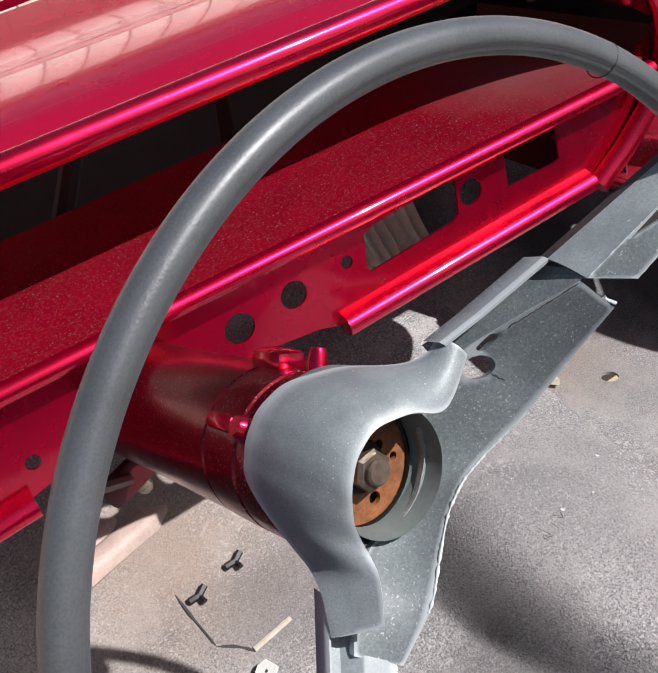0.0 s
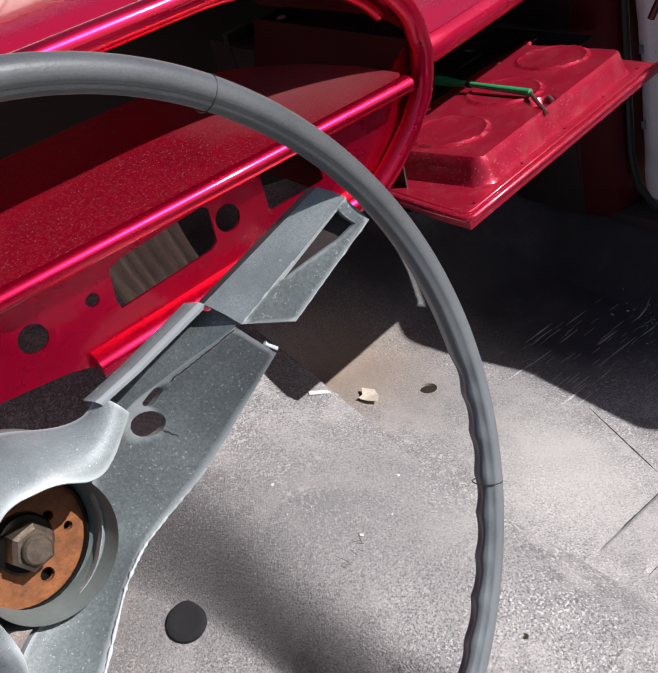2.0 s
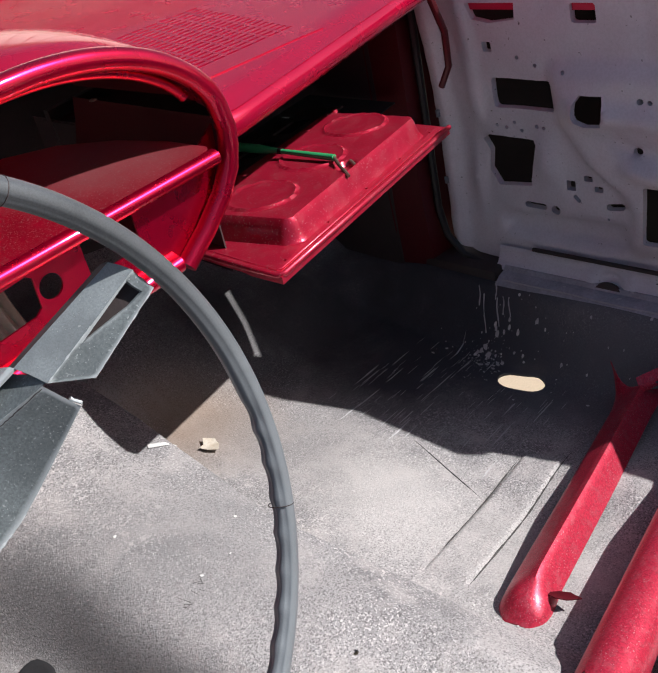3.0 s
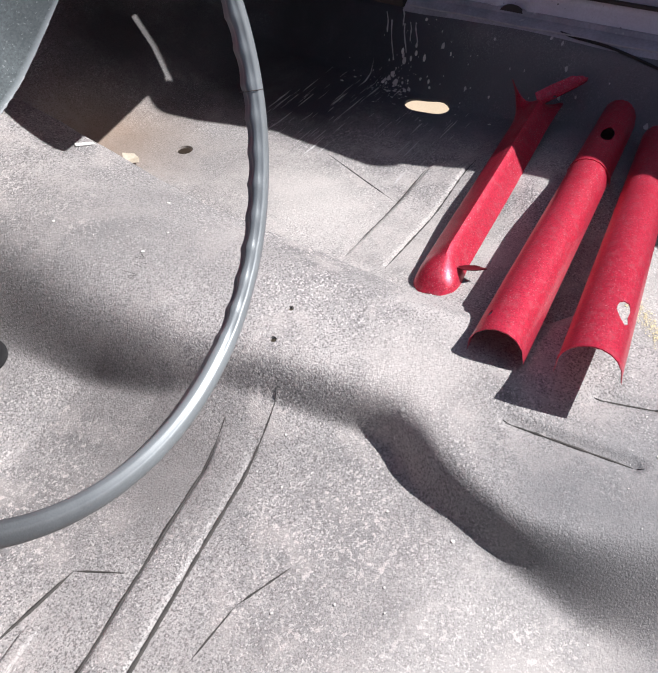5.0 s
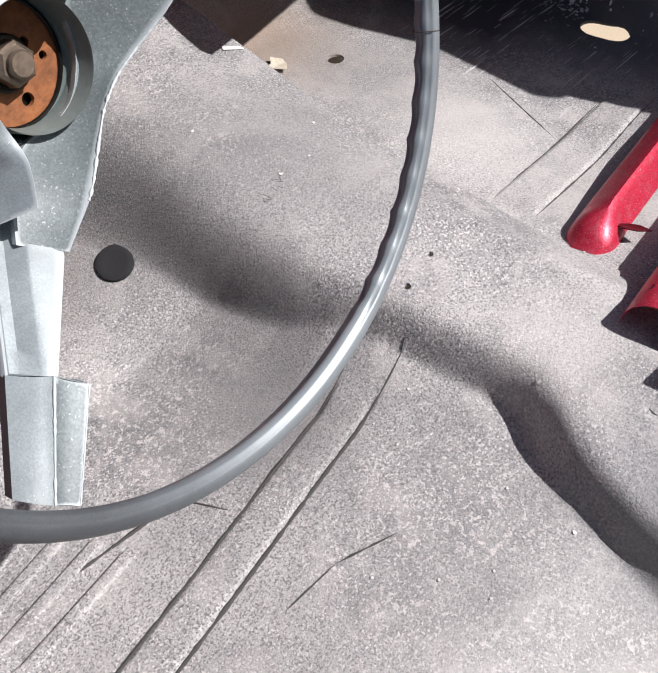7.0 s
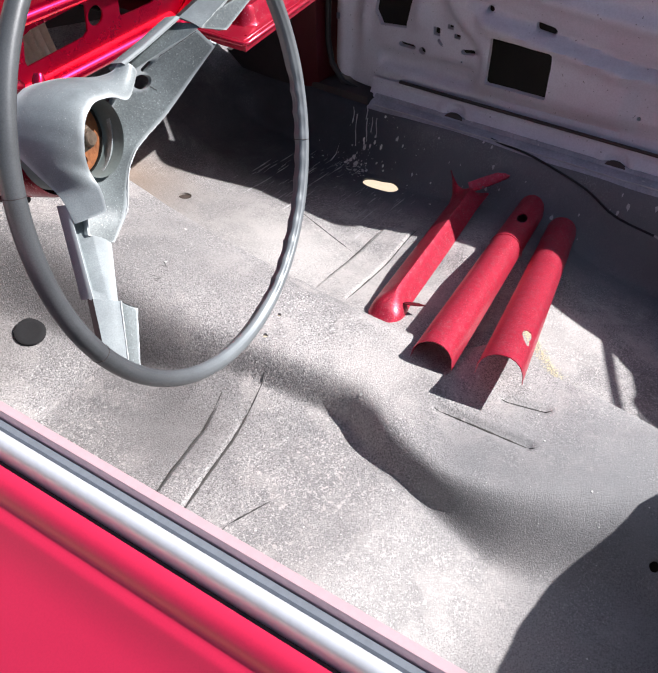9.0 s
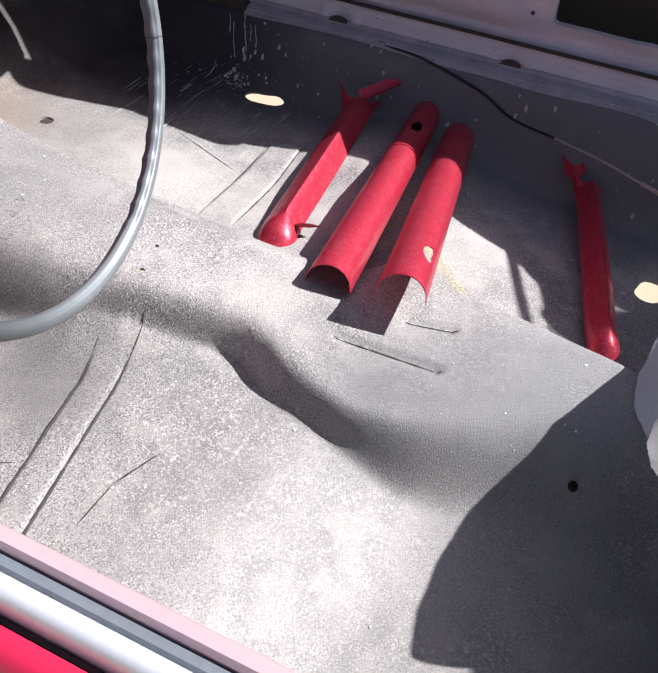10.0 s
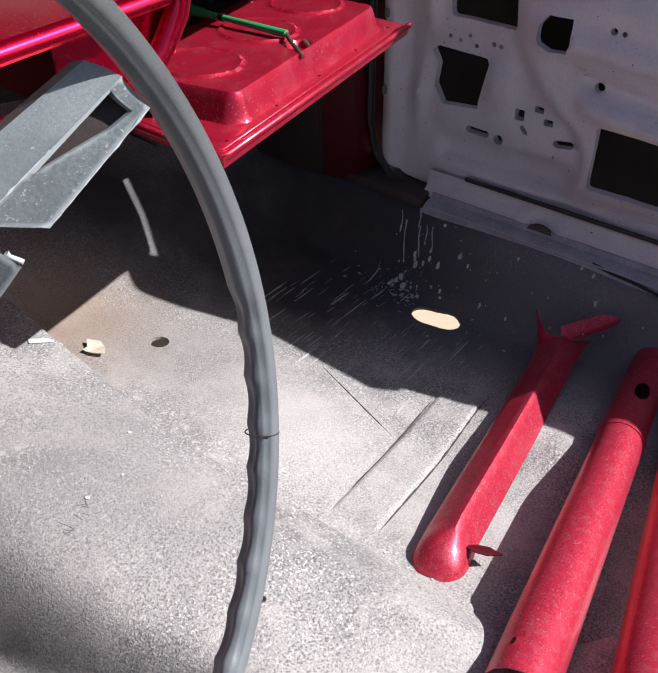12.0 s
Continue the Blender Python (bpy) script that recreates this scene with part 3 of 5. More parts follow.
def door_x(y, z):
    """How far in the pressed inner panel stands: flats, a curved shoulder, long bulges and a sunken pocket."""
    shoulder = smooth_step(0.012, -0.012, y - along(RIDGE_LINE, z)) * window_of(z, 0.18, 0.44, 0.02)
    rise = 0.013 * shoulder
    rise += 0.011 * math.exp(-((z - 0.377 - 0.06 * (y - 0.1)) / 0.016) ** 2) * smooth_step(0.20, 0.16, y)
    rise -= 0.009 * math.exp(-((z - 0.331 - 0.15 * (y - 0.10)) / 0.013) ** 2) * smooth_step(0.135, 0.115, y) * window_of(y, -0.30, 0.14, 0.03)
    rise += 0.010 * math.exp(-((z - 0.297 - 0.10 * (y - 0.05)) / 0.013) ** 2) * smooth_step(0.125, 0.095, y)
    rise += 0.009 * hill(y, z, 0.236, 0.293, 0.016, 0.030) + 0.008 * hill(y, z, 0.165, 0.385, 0.040, 0.030)
    rise += 0.008 * hill(y, z, 0.353, 0.255, 0.009, 0.050) + 0.006 * math.exp(-((y - 0.341) / 0.010) ** 2) * smooth_step(0.33, 0.36, z)
    rise -= 0.012 * window_of(y, 0.115, 0.315, 0.014) * window_of(z, 0.166, 0.203 - 0.03 * (y - 0.2), 0.009)
    rise -= 0.007 * math.exp(-((z - 0.162) / 0.009) ** 2) * window_of(y, -0.9, 0.08, 0.02)
    rise += 0.010 * smooth_step(0.380, 0.395, y) - 0.020 * smooth_step(0.405, 0.43, y)
    rise -= 0.012 * window_of(y, -0.62, -0.18, 0.02) * window_of(z, 0.17, 0.30, 0.012)
    rise += 0.003 * noise.noise(Vector((y * 14, z * 14, 3))) + 0.0012 * noise.noise(Vector((y * 45, z * 45, 7)))
    return 1.03 - 0.03 * smooth_step(0.3, 0.6, z) - 1.25 * rise


door_outer = [(-0.98, 0.115), (0.345, 0.115), (0.375, 0.12), (0.398, 0.133), (0.413, 0.155), (0.42, 0.185), (0.425, 0.535), (-0.25, 0.535), (-0.27, 0.52), (-0.30, 0.495), (-0.98, 0.495)]
door_holes = [
    rounded(0.214, 0.372, 0.311, 0.418, 0.006), [(0.134, 0.408), (0.165, 0.408), (0.174, 0.395), (0.172, 0.372), (0.160, 0.364), (0.136, 0.366), (0.130, 0.38)],
    [(0.340, 0.318), (0.330, 0.327), (0.254, 0.325), (0.250, 0.318), (0.262, 0.262), (0.262, 0.252), (0.318, 0.246), (0.333, 0.27), (0.330, 0.30)],
    ring(0.226, 0.216, 0.0075, 12), slot_loop(0.259, 0.219, 0.013, 0.005, 0.05), rounded(0.192, 0.252, 0.206, 0.268, 0.002), rounded(0.165, 0.270, 0.178, 0.279, 0.002),
    rounded(0.150, 0.255, 0.163, 0.264, 0.002), slot_loop(0.190, 0.241, 0.004, 0.003, 0.8), slot_loop(0.131, 0.236, 0.010, 0.005, -0.2),
    rounded(-0.034, 0.193, 0.084, 0.281, 0.005), rounded(-0.432, 0.188, -0.236, 0.279, 0.008), rounded(-0.60, 0.195, -0.508, 0.25, 0.008),
    slot_loop(-0.012, 0.316, 0.012, 0.008, 0.1), ring(0.094, 0.327, 0.0065, 12), ring(0.084, 0.403, 0.0045, 10), ring(0.071, 0.402, 0.0035, 8),
    [(0.255, 0.526), (0.258, 0.503), (0.30, 0.498), (0.325, 0.503), (0.330, 0.526)], rounded(0.301, 0.456, 0.316, 0.471, 0.002), rounded(0.14, 0.50, 0.175, 0.526, 0.004),
    ring(0.312, 0.344, 0.003, 8), ring(0.297, 0.341, 0.003, 8), ring(0.283, 0.35, 0.0028, 8), ring(0.272, 0.338, 0.003, 8), ring(0.247, 0.346, 0.0035, 8), ring(0.236, 0.345, 0.003, 8),
    ring(0.262, 0.45, 0.003, 8), ring(0.235, 0.44, 0.003, 8), ring(0.19, 0.435, 0.003, 8), ring(0.142, 0.215, 0.002, 8), ring(-0.46, 0.31, 0.003, 8), ring(-0.2, 0.20, 0.004, 8),
    ring(-0.55, 0.28, 0.004, 8),
]
part("inner_panel", sheet(door_outer, door_holes, 0.0075, lambda y, z: (door_x(y, z), y, z), 0.012, Vector((1, 0, 0))), door_mat, door, smooth=60)
part("outer_skin", grid([[(1.10 + 0.03 * math.sin((0.09 + 0.34 * s - 0.1) * 5), y, 0.09 + s * (0.40 + 0.04 * smooth_step(-0.30, -0.25, y))) for s in np.linspace(0, 1, 12)] for y in np.linspace(-0.98, 0.43, 30)]), dark_shell, door)
part("belt_rail", grid([[(1.012, y, 0.515), (1.010, y, 0.535), (1.016, y, 0.541), (1.05, y, 0.545), (1.12, y, 0.54), (1.15, y, 0.53), (1.15, y, 0.50)] for y in np.linspace(-0.25, 0.43, 8)], True, True), red_door, door)
# unseen panel added on the belt rail, cut to cast the floor's shadow edge
part("door_shadow_panel", sheet([(-0.31, 0.546), (0.43, 0.546), (0.43, 0.62), (0.05, 0.63), (0.02, 0.70), (-0.02, 0.73), (-0.07, 0.735), (-0.11, 0.70), (-0.145, 0.605), (-0.31, 0.585)], [], 0.03, lambda y, z: (1.02, y, z), 0.012, Vector((1, 0, 0))), red_door, door)
# solid strip; its black stands in for the shade inside the slot
part("bottom_slot_strip", block((0.006, 1.22, 0.006), (1.0205, -0.345, 0.1475), 0.002), black_metal, door, "black strip painting the dark drain slot along the door's foot")
part("hinge_edge_seal", tube([(1.01, 0.428, 0.535), (1.012, 0.428, 0.2), (1.013, 0.418, 0.15), (1.014, 0.39, 0.118), (1.015, 0.34, 0.106), (1.015, -0.9, 0.106)], 0.006, 8), wire_mat, door, "black rubber door seal")
for hy, hz in ((0.405, 0.36), (0.405, 0.25)):
    part("edge_clip", block((0.004, 0.006, 0.012), (1.012, hy, hz), 0.001), seal_mat, door)

# ---- unseen rear shadow caster: a holed panel and a bar, past the view ----
quarter = thing("rear_shadow_caster", (1.0, -0.9, 0.3), label="unseen red panel and bar added to cast the rear floor shadows", category="car body", kind="structure")
# outline and holes are cut to shape the lit patches on the floor
part("shadow_panel", sheet([(-0.60, 0.28), (-0.60, 0.37), (-0.74, 0.475), (-0.88, 0.56), (-0.967, 0.64), (-1.0, 0.68), (-1.06, 0.72), (-1.13, 0.74), (-1.13, 0.28)], [rounded(-0.872, 0.400, -0.822, 0.440, 0.006), rounded(-0.985, 0.500, -0.925, 0.555, 0.006)], 0.02,
                            lambda y, z: (1.0, y, z), 0.01, Vector((1, 0, 0))), red_inner, quarter)
part("shadow_bar", sheet([(-0.7233, 0.4622), (-0.7327, 0.4518), (-1.075, 0.762), (-1.065, 0.772)], [], 0.02, lambda y, z: (0.996, y, z), 0.003, Vector((1, 0, 0))), wire_mat, quarter)
part("inner_corner", block((0.075, 0.20, 0.17), (1.0225, 0.415, 0.03), 0.004), black_metal, quarter).matrix_basis = Matrix.Identity(4)

# ---- passenger sill ----
sill = thing("passenger_sill", (1.0, 0.0, 0.1), label="dark painted door sill with a grey tread plate", category="door sill", kind="structure")
part("sill_plate", grid([[(0.972, y, 0.088), (0.984, y, 0.104), (0.990, y, 0.108), (1.004, y, 0.110), (1.008, y, 0.116), (1.03, y, 0.116), (1.03, y, 0.06), (0.972, y, 0.06)] for y in np.linspace(-0.95, 0.31, 26)], True, True), tread_mat, sill, "grey aluminium-coloured tread plate")
part("edge_lip", tube([(0.9835, y, 0.1055 + 0.0008 * math.sin(40 * y)) for y in np.linspace(-0.95, 0.30, 50)], 0.0012, 6), scuff_mat, sill, "thin pale worn lip along the sill")


def flange_mesh():
    """The door's lower flange with its long pressed ovals."""
    rows = []
    for y in np.linspace(-0.95, 0.325, 256):
        k = (y - 0.135) / 0.32
        f = (k - math.floor(k)) * 0.32
        row = []
        for v in np.linspace(0, 1, 12):
            ins = min(f - 0.035, 0.285 - f, (v - 0.12) * 0.034, (0.86 - v) * 0.034)
            dent = 0.0035 * smooth_step(0.0, 0.006, ins)
            d = math.hypot((f if f < 0.16 else f - 0.32) / 0.026, (v - 0.15) / 0.75)
            bump = 0.007 * (1 - smooth_step(0.55, 1.0, d))
            row.append((1.0235 - 0.018 * (1 - v) + dent + bump, y, 0.109 + 0.034 * v))
        rows.append(row)
    return grid(rows)


lower_flange = part("lower_flange", flange_mesh(), door_mat, door, "lavender-grey lower flange with long pressed ovals", smooth=60)
for k in range(4):
    # flat black half-disc paints the shade inside each notch
    yc = 0.135 - 0.32 * k
    arch_loop = [(yc + 0.020 * math.cos(a), 0.1095 + 0.012 * math.sin(a)) for a in np.linspace(0, math.pi, 13)]
    part("notch_shade", sheet(arch_loop, [], 0.01, lambda y, z: (1.0045 + 0.35 * (z - 0.109), y, z), 0.004, Vector((1, 0, 0))), black_metal, lower_flange)

# ---- driver's door, seen from above its window slot ----
ddoor = thing("driver_door", (-0.3, -0.2, 0.3), label="glossy red car door with a bright window-slot strip", category="car door", kind="structure")
YS = np.linspace(-1.1, 0.5, 17)


def run(profile, name, mat, label=""):
    part(name, grid([[(x, y, z) for x, z in profile] for y in YS], True, True), mat, ddoor, label)


run([(-0.2620, 0.588), (-0.2635, 0.5905), (-0.2680, 0.5905), (-0.2692, 0.588), (-0.2692, 0.54), (-0.262, 0.54)], "inner_edge", pink_edge, "pale pink-red inner top edge")
run([(-0.2694, 0.585), (-0.2704, 0.5870), (-0.2735, 0.5868), (-0.2746, 0.584), (-0.2746, 0.54), (-0.2694, 0.54)], "window_seal", seal_mat, "grey rubber window seal")
run([(-0.2640, 0.539), (-0.2690, 0.539), (-0.2700, 0.06), (-0.2630, 0.06)], "inner_panel", dark_shell, "dark inner door panel")
run([(-0.2750, 0.5850), (-0.2755, 0.5872), (-0.2768, 0.5888), (-0.2786, 0.5895), (-0.2806, 0.5895), (-0.2824, 0.5886), (-0.2836, 0.5870), (-0.2842, 0.5845), (-0.2842, 0.56), (-0.2750, 0.56)], "belt_strip", silver_mat, "bright silver belt strip")
# black filler paints the narrow shadow line between strip and skin
run([(-0.2844, 0.570), (-0.2848, 0.5790), (-0.2866, 0.5790), (-0.2870, 0.570)], "strip_shadow_gap", black_metal, "black strip painting the shadow line beside the belt strip")
run([(-0.2868, 0.578), (-0.2878, 0.5815), (-0.2925, 0.5824), (-0.2968, 0.5805), (-0.2992, 0.5765), (-0.3005, 0.5738), (-0.3030, 0.5726), (-0.3052, 0.5722), (-0.3075, 0.5708), (-0.3095, 0.5682), (-0.322, 0.5600), (-0.345, 0.5480), (-0.372, 0.5300), (-0.400, 0.500), (-0.420, 0.42), (-0.43, 0.25), (-0.42, -0.05),
     (-0.40, -0.05), (-0.40, 0.3), (-0.37, 0.48), (-0.30, 0.55)], "outer_skin", red_door)

# ---- steering wheel ----
HUB_C = Vector((0.0149, -0.0984, 0.5750))
AXIS = Vector((0.1679, -0.9571, 0.2360)).normalized()
WX = Vector((0.98496, 0.17279, 0.0)).normalized()
WY = AXIS.cross(WX).normalized()
WHEEL = Matrix.Translation(HUB_C) @ Matrix((WX, WY, AXIS)).transposed().to_4x4()
RIM_R, TUBE_R = 0.1816, 0.0064
wheel = thing("steering_wheel", turn=WHEEL, label="worn grey two-spoke steering wheel with the horn cap missing", category="steering wheel")


def rim_mesh():
    n, sides = 360, 36
    rows = []
    for k in range(n + 1):
        a = 2 * math.pi * k / n
        deg = (math.degrees(a) + 180) % 360 - 180
        grip = 0.0
        for lo, hi in ((-80, -2),):
            if lo < deg < hi:
                grip = smooth_step(lo, lo + 6, deg) * (1 - smooth_step(hi - 6, hi, deg))
        scallop = abs(math.sin(a * RIM_R / 0.0205 * math.pi)) ** 0.8
        row = []
        for j in range(sides):
            w = 2 * math.pi * j / sides
            r = TUBE_R * (1 + 0.06 * abs(math.cos(w)))
            r = min(r, TUBE_R * 0.80 / max(0.05, math.cos(w - radians(215))) if math.cos(w - radians(215)) > 0 else r)
            facing = max(0.0, math.cos(w - radians(205)))
            r -= 0.0019 * grip * scallop * facing ** 0.7 + 0.0007 * math.exp(-((w - radians(128)) / 0.10) ** 2)
            row.append(((RIM_R + r * math.cos(w)) * math.cos(a), (RIM_R + r * math.cos(w)) * math.sin(a), r * math.sin(w) * 1.14))
        rows.append(row)
    bm = grid(rows, True)
    bmesh.ops.remove_doubles(bm, verts=bm.verts, dist=1e-6)
    return bm


part("rim", rim_mesh(), grey_plastic, wheel, "dark grey rim with finger grips", local=True, smooth=80)
for deg in (-25.0, 165.0, 206.0, 52.0):
    a = radians(deg)
    c = Vector((RIM_R * math.cos(a), RIM_R * math.sin(a), 0))
    out, up = Vector((math.cos(a), math.sin(a), 0)), Vector((0, 0, 1))
    loop = [c + (out * math.cos(w) * 1.065 + up * math.sin(w) * 1.145) * (TUBE_R + 0.00005) for w in (2 * math.pi * j / 24 for j in range(24))]
    part("rim_crack", tube(loop, 0.0003, 5, closed=True), black_metal, wheel, "fine dark crack round the rim", local=True)


def right_at(a, p, z):
    """A point by its way along the right spoke, its way across and its height."""
    c, d = math.cos(radians(26.2)), math.sin(radians(26.2))
    return Vector((a * c - p * d, a * d + p * c, z))


def left_at(a, p, z):
    """The same for the lower spoke; across counts towards the open side of the V."""
    c, d = math.cos(radians(219.5)), math.sin(radians(219.5))
    return Vector((a * c - p * d, a * d + p * c, z))


def curve_at(table, s):
    """A point of a curve given as rows of s, x, y, z, rounded off between them."""
    return Vector([sum(0.2 * along([(row[0], row[k]) for row in table], min(1.0, max(0.0, s + d))) for d in (-0.03, -0.015, 0.0, 0.015, 0.03)) for k in (1, 2, 3)])


def bowl_at(deg, z, r=0.0338):
    return Vector((r * math.cos(radians(deg)) - 0.001, r * math.sin(radians(deg)) + 0.0043, z))


def table_of(rows):
    return [(s, *p) for s, p in rows]


# the front plate runs from one spoke round the open side of the hub to the other
PLATE_IN = table_of([(0.0, right_at(0.1131, 0.0041, -0.0310)), (0.12, right_at(0.095, 0.0045, -0.0520)), (0.24, right_at(0.072, 0.0045, -0.0785)), (0.32, right_at(0.053, 0.004, -0.0910)), (0.40, bowl_at(8, -0.0965)),
                     (0.50, bowl_at(-25, -0.0985)), (0.60, bowl_at(-60, -0.0985)), (0.70, bowl_at(-95, -0.0970)), (0.79, bowl_at(-124, -0.0940)), (0.88, left_at(0.052, -0.003, -0.0840)), (1.0, left_at(0.080, 0.002, -0.0760))])
PLATE_OUT = [(0.0, *right_at(0.1121, -0.0140, -0.0243)), (0.12, 0.095, 0.020, -0.042), (0.24, 0.081, 0.004, -0.057), (0.32, 0.068, -0.008, -0.068), (0.42, 0.050, -0.0175, -0.079), (0.52, 0.034, -0.0235, -0.083),
             (0.62, 0.018, -0.0315, -0.082), (0.72, 0.002, -0.0410, -0.076), (0.84, -0.0186, -0.0508, -0.0655), (1.0, *left_at(0.0777, 0.0235, -0.0690))]


def plate_at(u, v):
    s, k = u / 0.19, v / 0.03
    a, b = curve_at(PLATE_IN, s), curve_at(PLATE_OUT, s)
    q = a.lerp(b, k)
    q.z = a.z + (b.z - a.z) * (k ** (1.0 + 0.9 * smooth_step(0.3, 0.5, s) * (1 - smooth_step(0.75, 0.95, s)))) + 0.0008 * smooth_step(0.93, 1.0, k)
    return q


part("front_plate", sheet([(0, 0), (0.19, 0), (0.19, 0.03), (0, 0.03)], [ring(0.0500, 0.0080, 0.0052, 16, 0.0046), slot_loop(0.0405, 0.0026, 0.0030, 0.0015, 0.2, 5)], 0.0022, plate_at, 0.0035), grey_spoke, wheel,
     "dark speckled grey plate joining the two spokes", local=True, smooth=40)


def quad_at(a, b, c, d, s, u):
    return a.lerp(b, s).lerp(d.lerp(c, s), u)


def spoke_end(name, ridge0, ridge1, out1, out0, back0, back1, window, label):
    """The closed wedge by which a spoke meets the rim: a front face, a roof falling away behind its ridge, closed below and at both ends."""
    rise = Vector((0, 0, 1))
    front = sheet([(0, 0), (0.055, 0), (0.055, 0.015), (0, 0.015)], window, 0.0016, lambda u, v: quad_at(ridge0, ridge1, out1, out0, u / 0.055, v / 0.015) + rise * (0.0010 * math.exp(-(v / 0.0012) ** 2) - 0.0012 * math.sin(math.pi * v / 0.015)), 0.0022)
    end = part(name, front, grey_spoke, wheel, label, local=True, smooth=35)
    # roof takes the paler tone to put sunlight into its colour
    roof = grid([[quad_at(ridge0, ridge1, back1, back0, s, u) + rise * (0.0016 * math.sin(math.pi * u) + 0.0008 * math.exp(-(u / 0.08) ** 2)) for u in np.linspace(0, 1, 9)] for s in np.linspace(0, 1, 24)])
    part("roof", roof, grey_cowl, end, "sloping upper face, toned pale for the sun on it", local=True, smooth=50)
    low = Vector((0, 0, -0.016))
    # underside is black to paint the shadow inside the cut wedge
    side = grid([[out0.lerp(out1, s), out0.lerp(out1, s) + low * 0.5, back0.lerp(back1, s) + low * 0.35, back0.lerp(back1, s)] for s in np.linspace(0, 1, 10)])
    part("underside", side, black_metal, end, local=True, smooth=30)
    for tag, r, o, b in (("inner_end", ridge0, out0, back0), ("outer_end", ridge1, out1, back1)):
        bm = bmesh.new()
        bm.faces.new([bm.verts.new(p) for p in (r, o, o + low * 0.5, b + low * 0.35, b)])
        part(tag, bm, grey_spoke, end, local=True, smooth=0)
    return end


R_RIDGE0, R_RIDGE1 = right_at(0.1131, 0.0041, -0.0300), right_at(0.1725, 0.0060, 0.0000)
R_OUT0, R_OUT1 = right_at(0.1235, -0.0105, -0.0165), right_at(0.1685, -0.0045, 0.0072)
wedge_cut = [(0.0190, 0.0022), (0.0505, 0.0016), (0.0505, 0.0118), (0.0420, 0.0105), (0.0300, 0.0062)]
spoke_end("spoke_end", R_RIDGE0, R_RIDGE1, R_OUT1, R_OUT0, right_at(0.1165, 0.0140, -0.0470), right_at(0.1740, 0.0125, -0.0115), [wedge_cut], "grey wedge-shaped end of a spoke, cut open")
L_RIDGE0, L_RIDGE1 = left_at(0.128, 0.0040, -0.0330), left_at(0.1765, -0.0002, -0.0085)
L_OUT0, L_OUT1 = left_at(0.1292, 0.0193, -0.0275), left_at(0.1765, 0.0108, -0.0055)
spoke_end("spoke_end", L_RIDGE0, L_RIDGE1, L_OUT1, L_OUT0, left_at(0.1316, -0.0105, -0.0460), left_at(0.1765, -0.0140, -0.0175), [], "grey wedge-shaped end of the lower spoke")


def pocket_mesh():
    """The hollow where the roof of the right spoke has broken away, with the thin flange left standing above it."""
    rows = []
    for a in np.linspace(0.064, 0.1165, 26):
        zp = float(np.interp(a, [0.06, 0.072, 0.095, 0.1131, 0.118], [-0.0870, -0.0785, -0.0520, -0.0310, -0.026]))
        pe, ze = float(np.interp(a, [0.06, 0.083, 0.1165], [0.0195, 0.0160, 0.0140])), float(np.interp(a, [0.06, 0.083, 0.1165], [-0.0790, -0.0665, -0.0465]))
        rows.append([right_at(a, 0.0043, zp), right_at(a, 0.0062, zp - 0.0085), right_at(a, 0.0095, min(zp, ze) - 0.0125), right_at(a, pe - 0.0032, min(zp, ze) - 0.0110), right_at(a, pe - 0.0024, ze - 0.003), right_at(a, pe - 0.0016, ze), right_at(a, pe, ze + 0.0002),
                     right_at(a, pe + 0.0016, ze - 0.002), right_at(a, pe + 0.001, ze - 0.014)])
    return grid(rows)


part("broken_channel", pocket_mesh(), grey_spoke, wheel, "hollow channel of the spoke with its cover broken off", local=True, smooth=40)


def trough_mesh():
    """The open channel of the lower spoke."""
    rows = []
    for a in np.linspace(0.058, 0.1325, 34):
        zl = -0.0905 + (a - 0.0613) * 0.635
        pr, zr = float(np.interp(a, [0.06, 0.0777, 0.129], [0.0150, 0.0225, 0.0115])), float(np.interp(a, [0.06, 0.0777, 0.129], [-0.078, -0.0695, -0.0400]))
        rows.append([left_at(a, -0.0080, zl - 0.014), left_at(a, -0.0108, zl - 0.003), left_at(a, -0.0103, zl), left_at(a, -0.0088, zl - 0.0004), left_at(a, -0.0076, zl - 0.0045), left_at(a, -0.0040, zl - 0.0075), left_at(a, 0.0005, zl - 0.0060),
                     left_at(a, 0.0050, (zl + zr) / 2 - 0.0005), left_at(a, 0.0066, (zl + zr) / 2 + 0.0006), left_at(a, pr * 0.75, zr - 0.0010), left_at(a, pr, zr), left_at(a, pr, zr - 0.004)])
    return grid(rows)


# paler tone paints the sun falling into the channel
part("open_channel", trough_mesh(), grey_cowl, wheel, "open channel of the lower spoke, toned bright for the sun", local=True, smooth=45)
worn_white = material("pale_worn_edge", (0.62, 0.66, 0.67), 0.6, blotch=0.5, blotch_scale=90.0, bump=0.2)


def worn_line(points, seed, thin=0.0004, thick=0.0011, mat=None, name="worn_edge", label="pale rubbed spoke edge"):
    """A pale rubbed line along an edge."""
    rnd = random.Random(seed)
    part(name, tube(points, [thin + (thick - thin) * rnd.random() ** 2 for _ in points], 6), mat or worn_white, wheel, label, local=True, smooth=60)


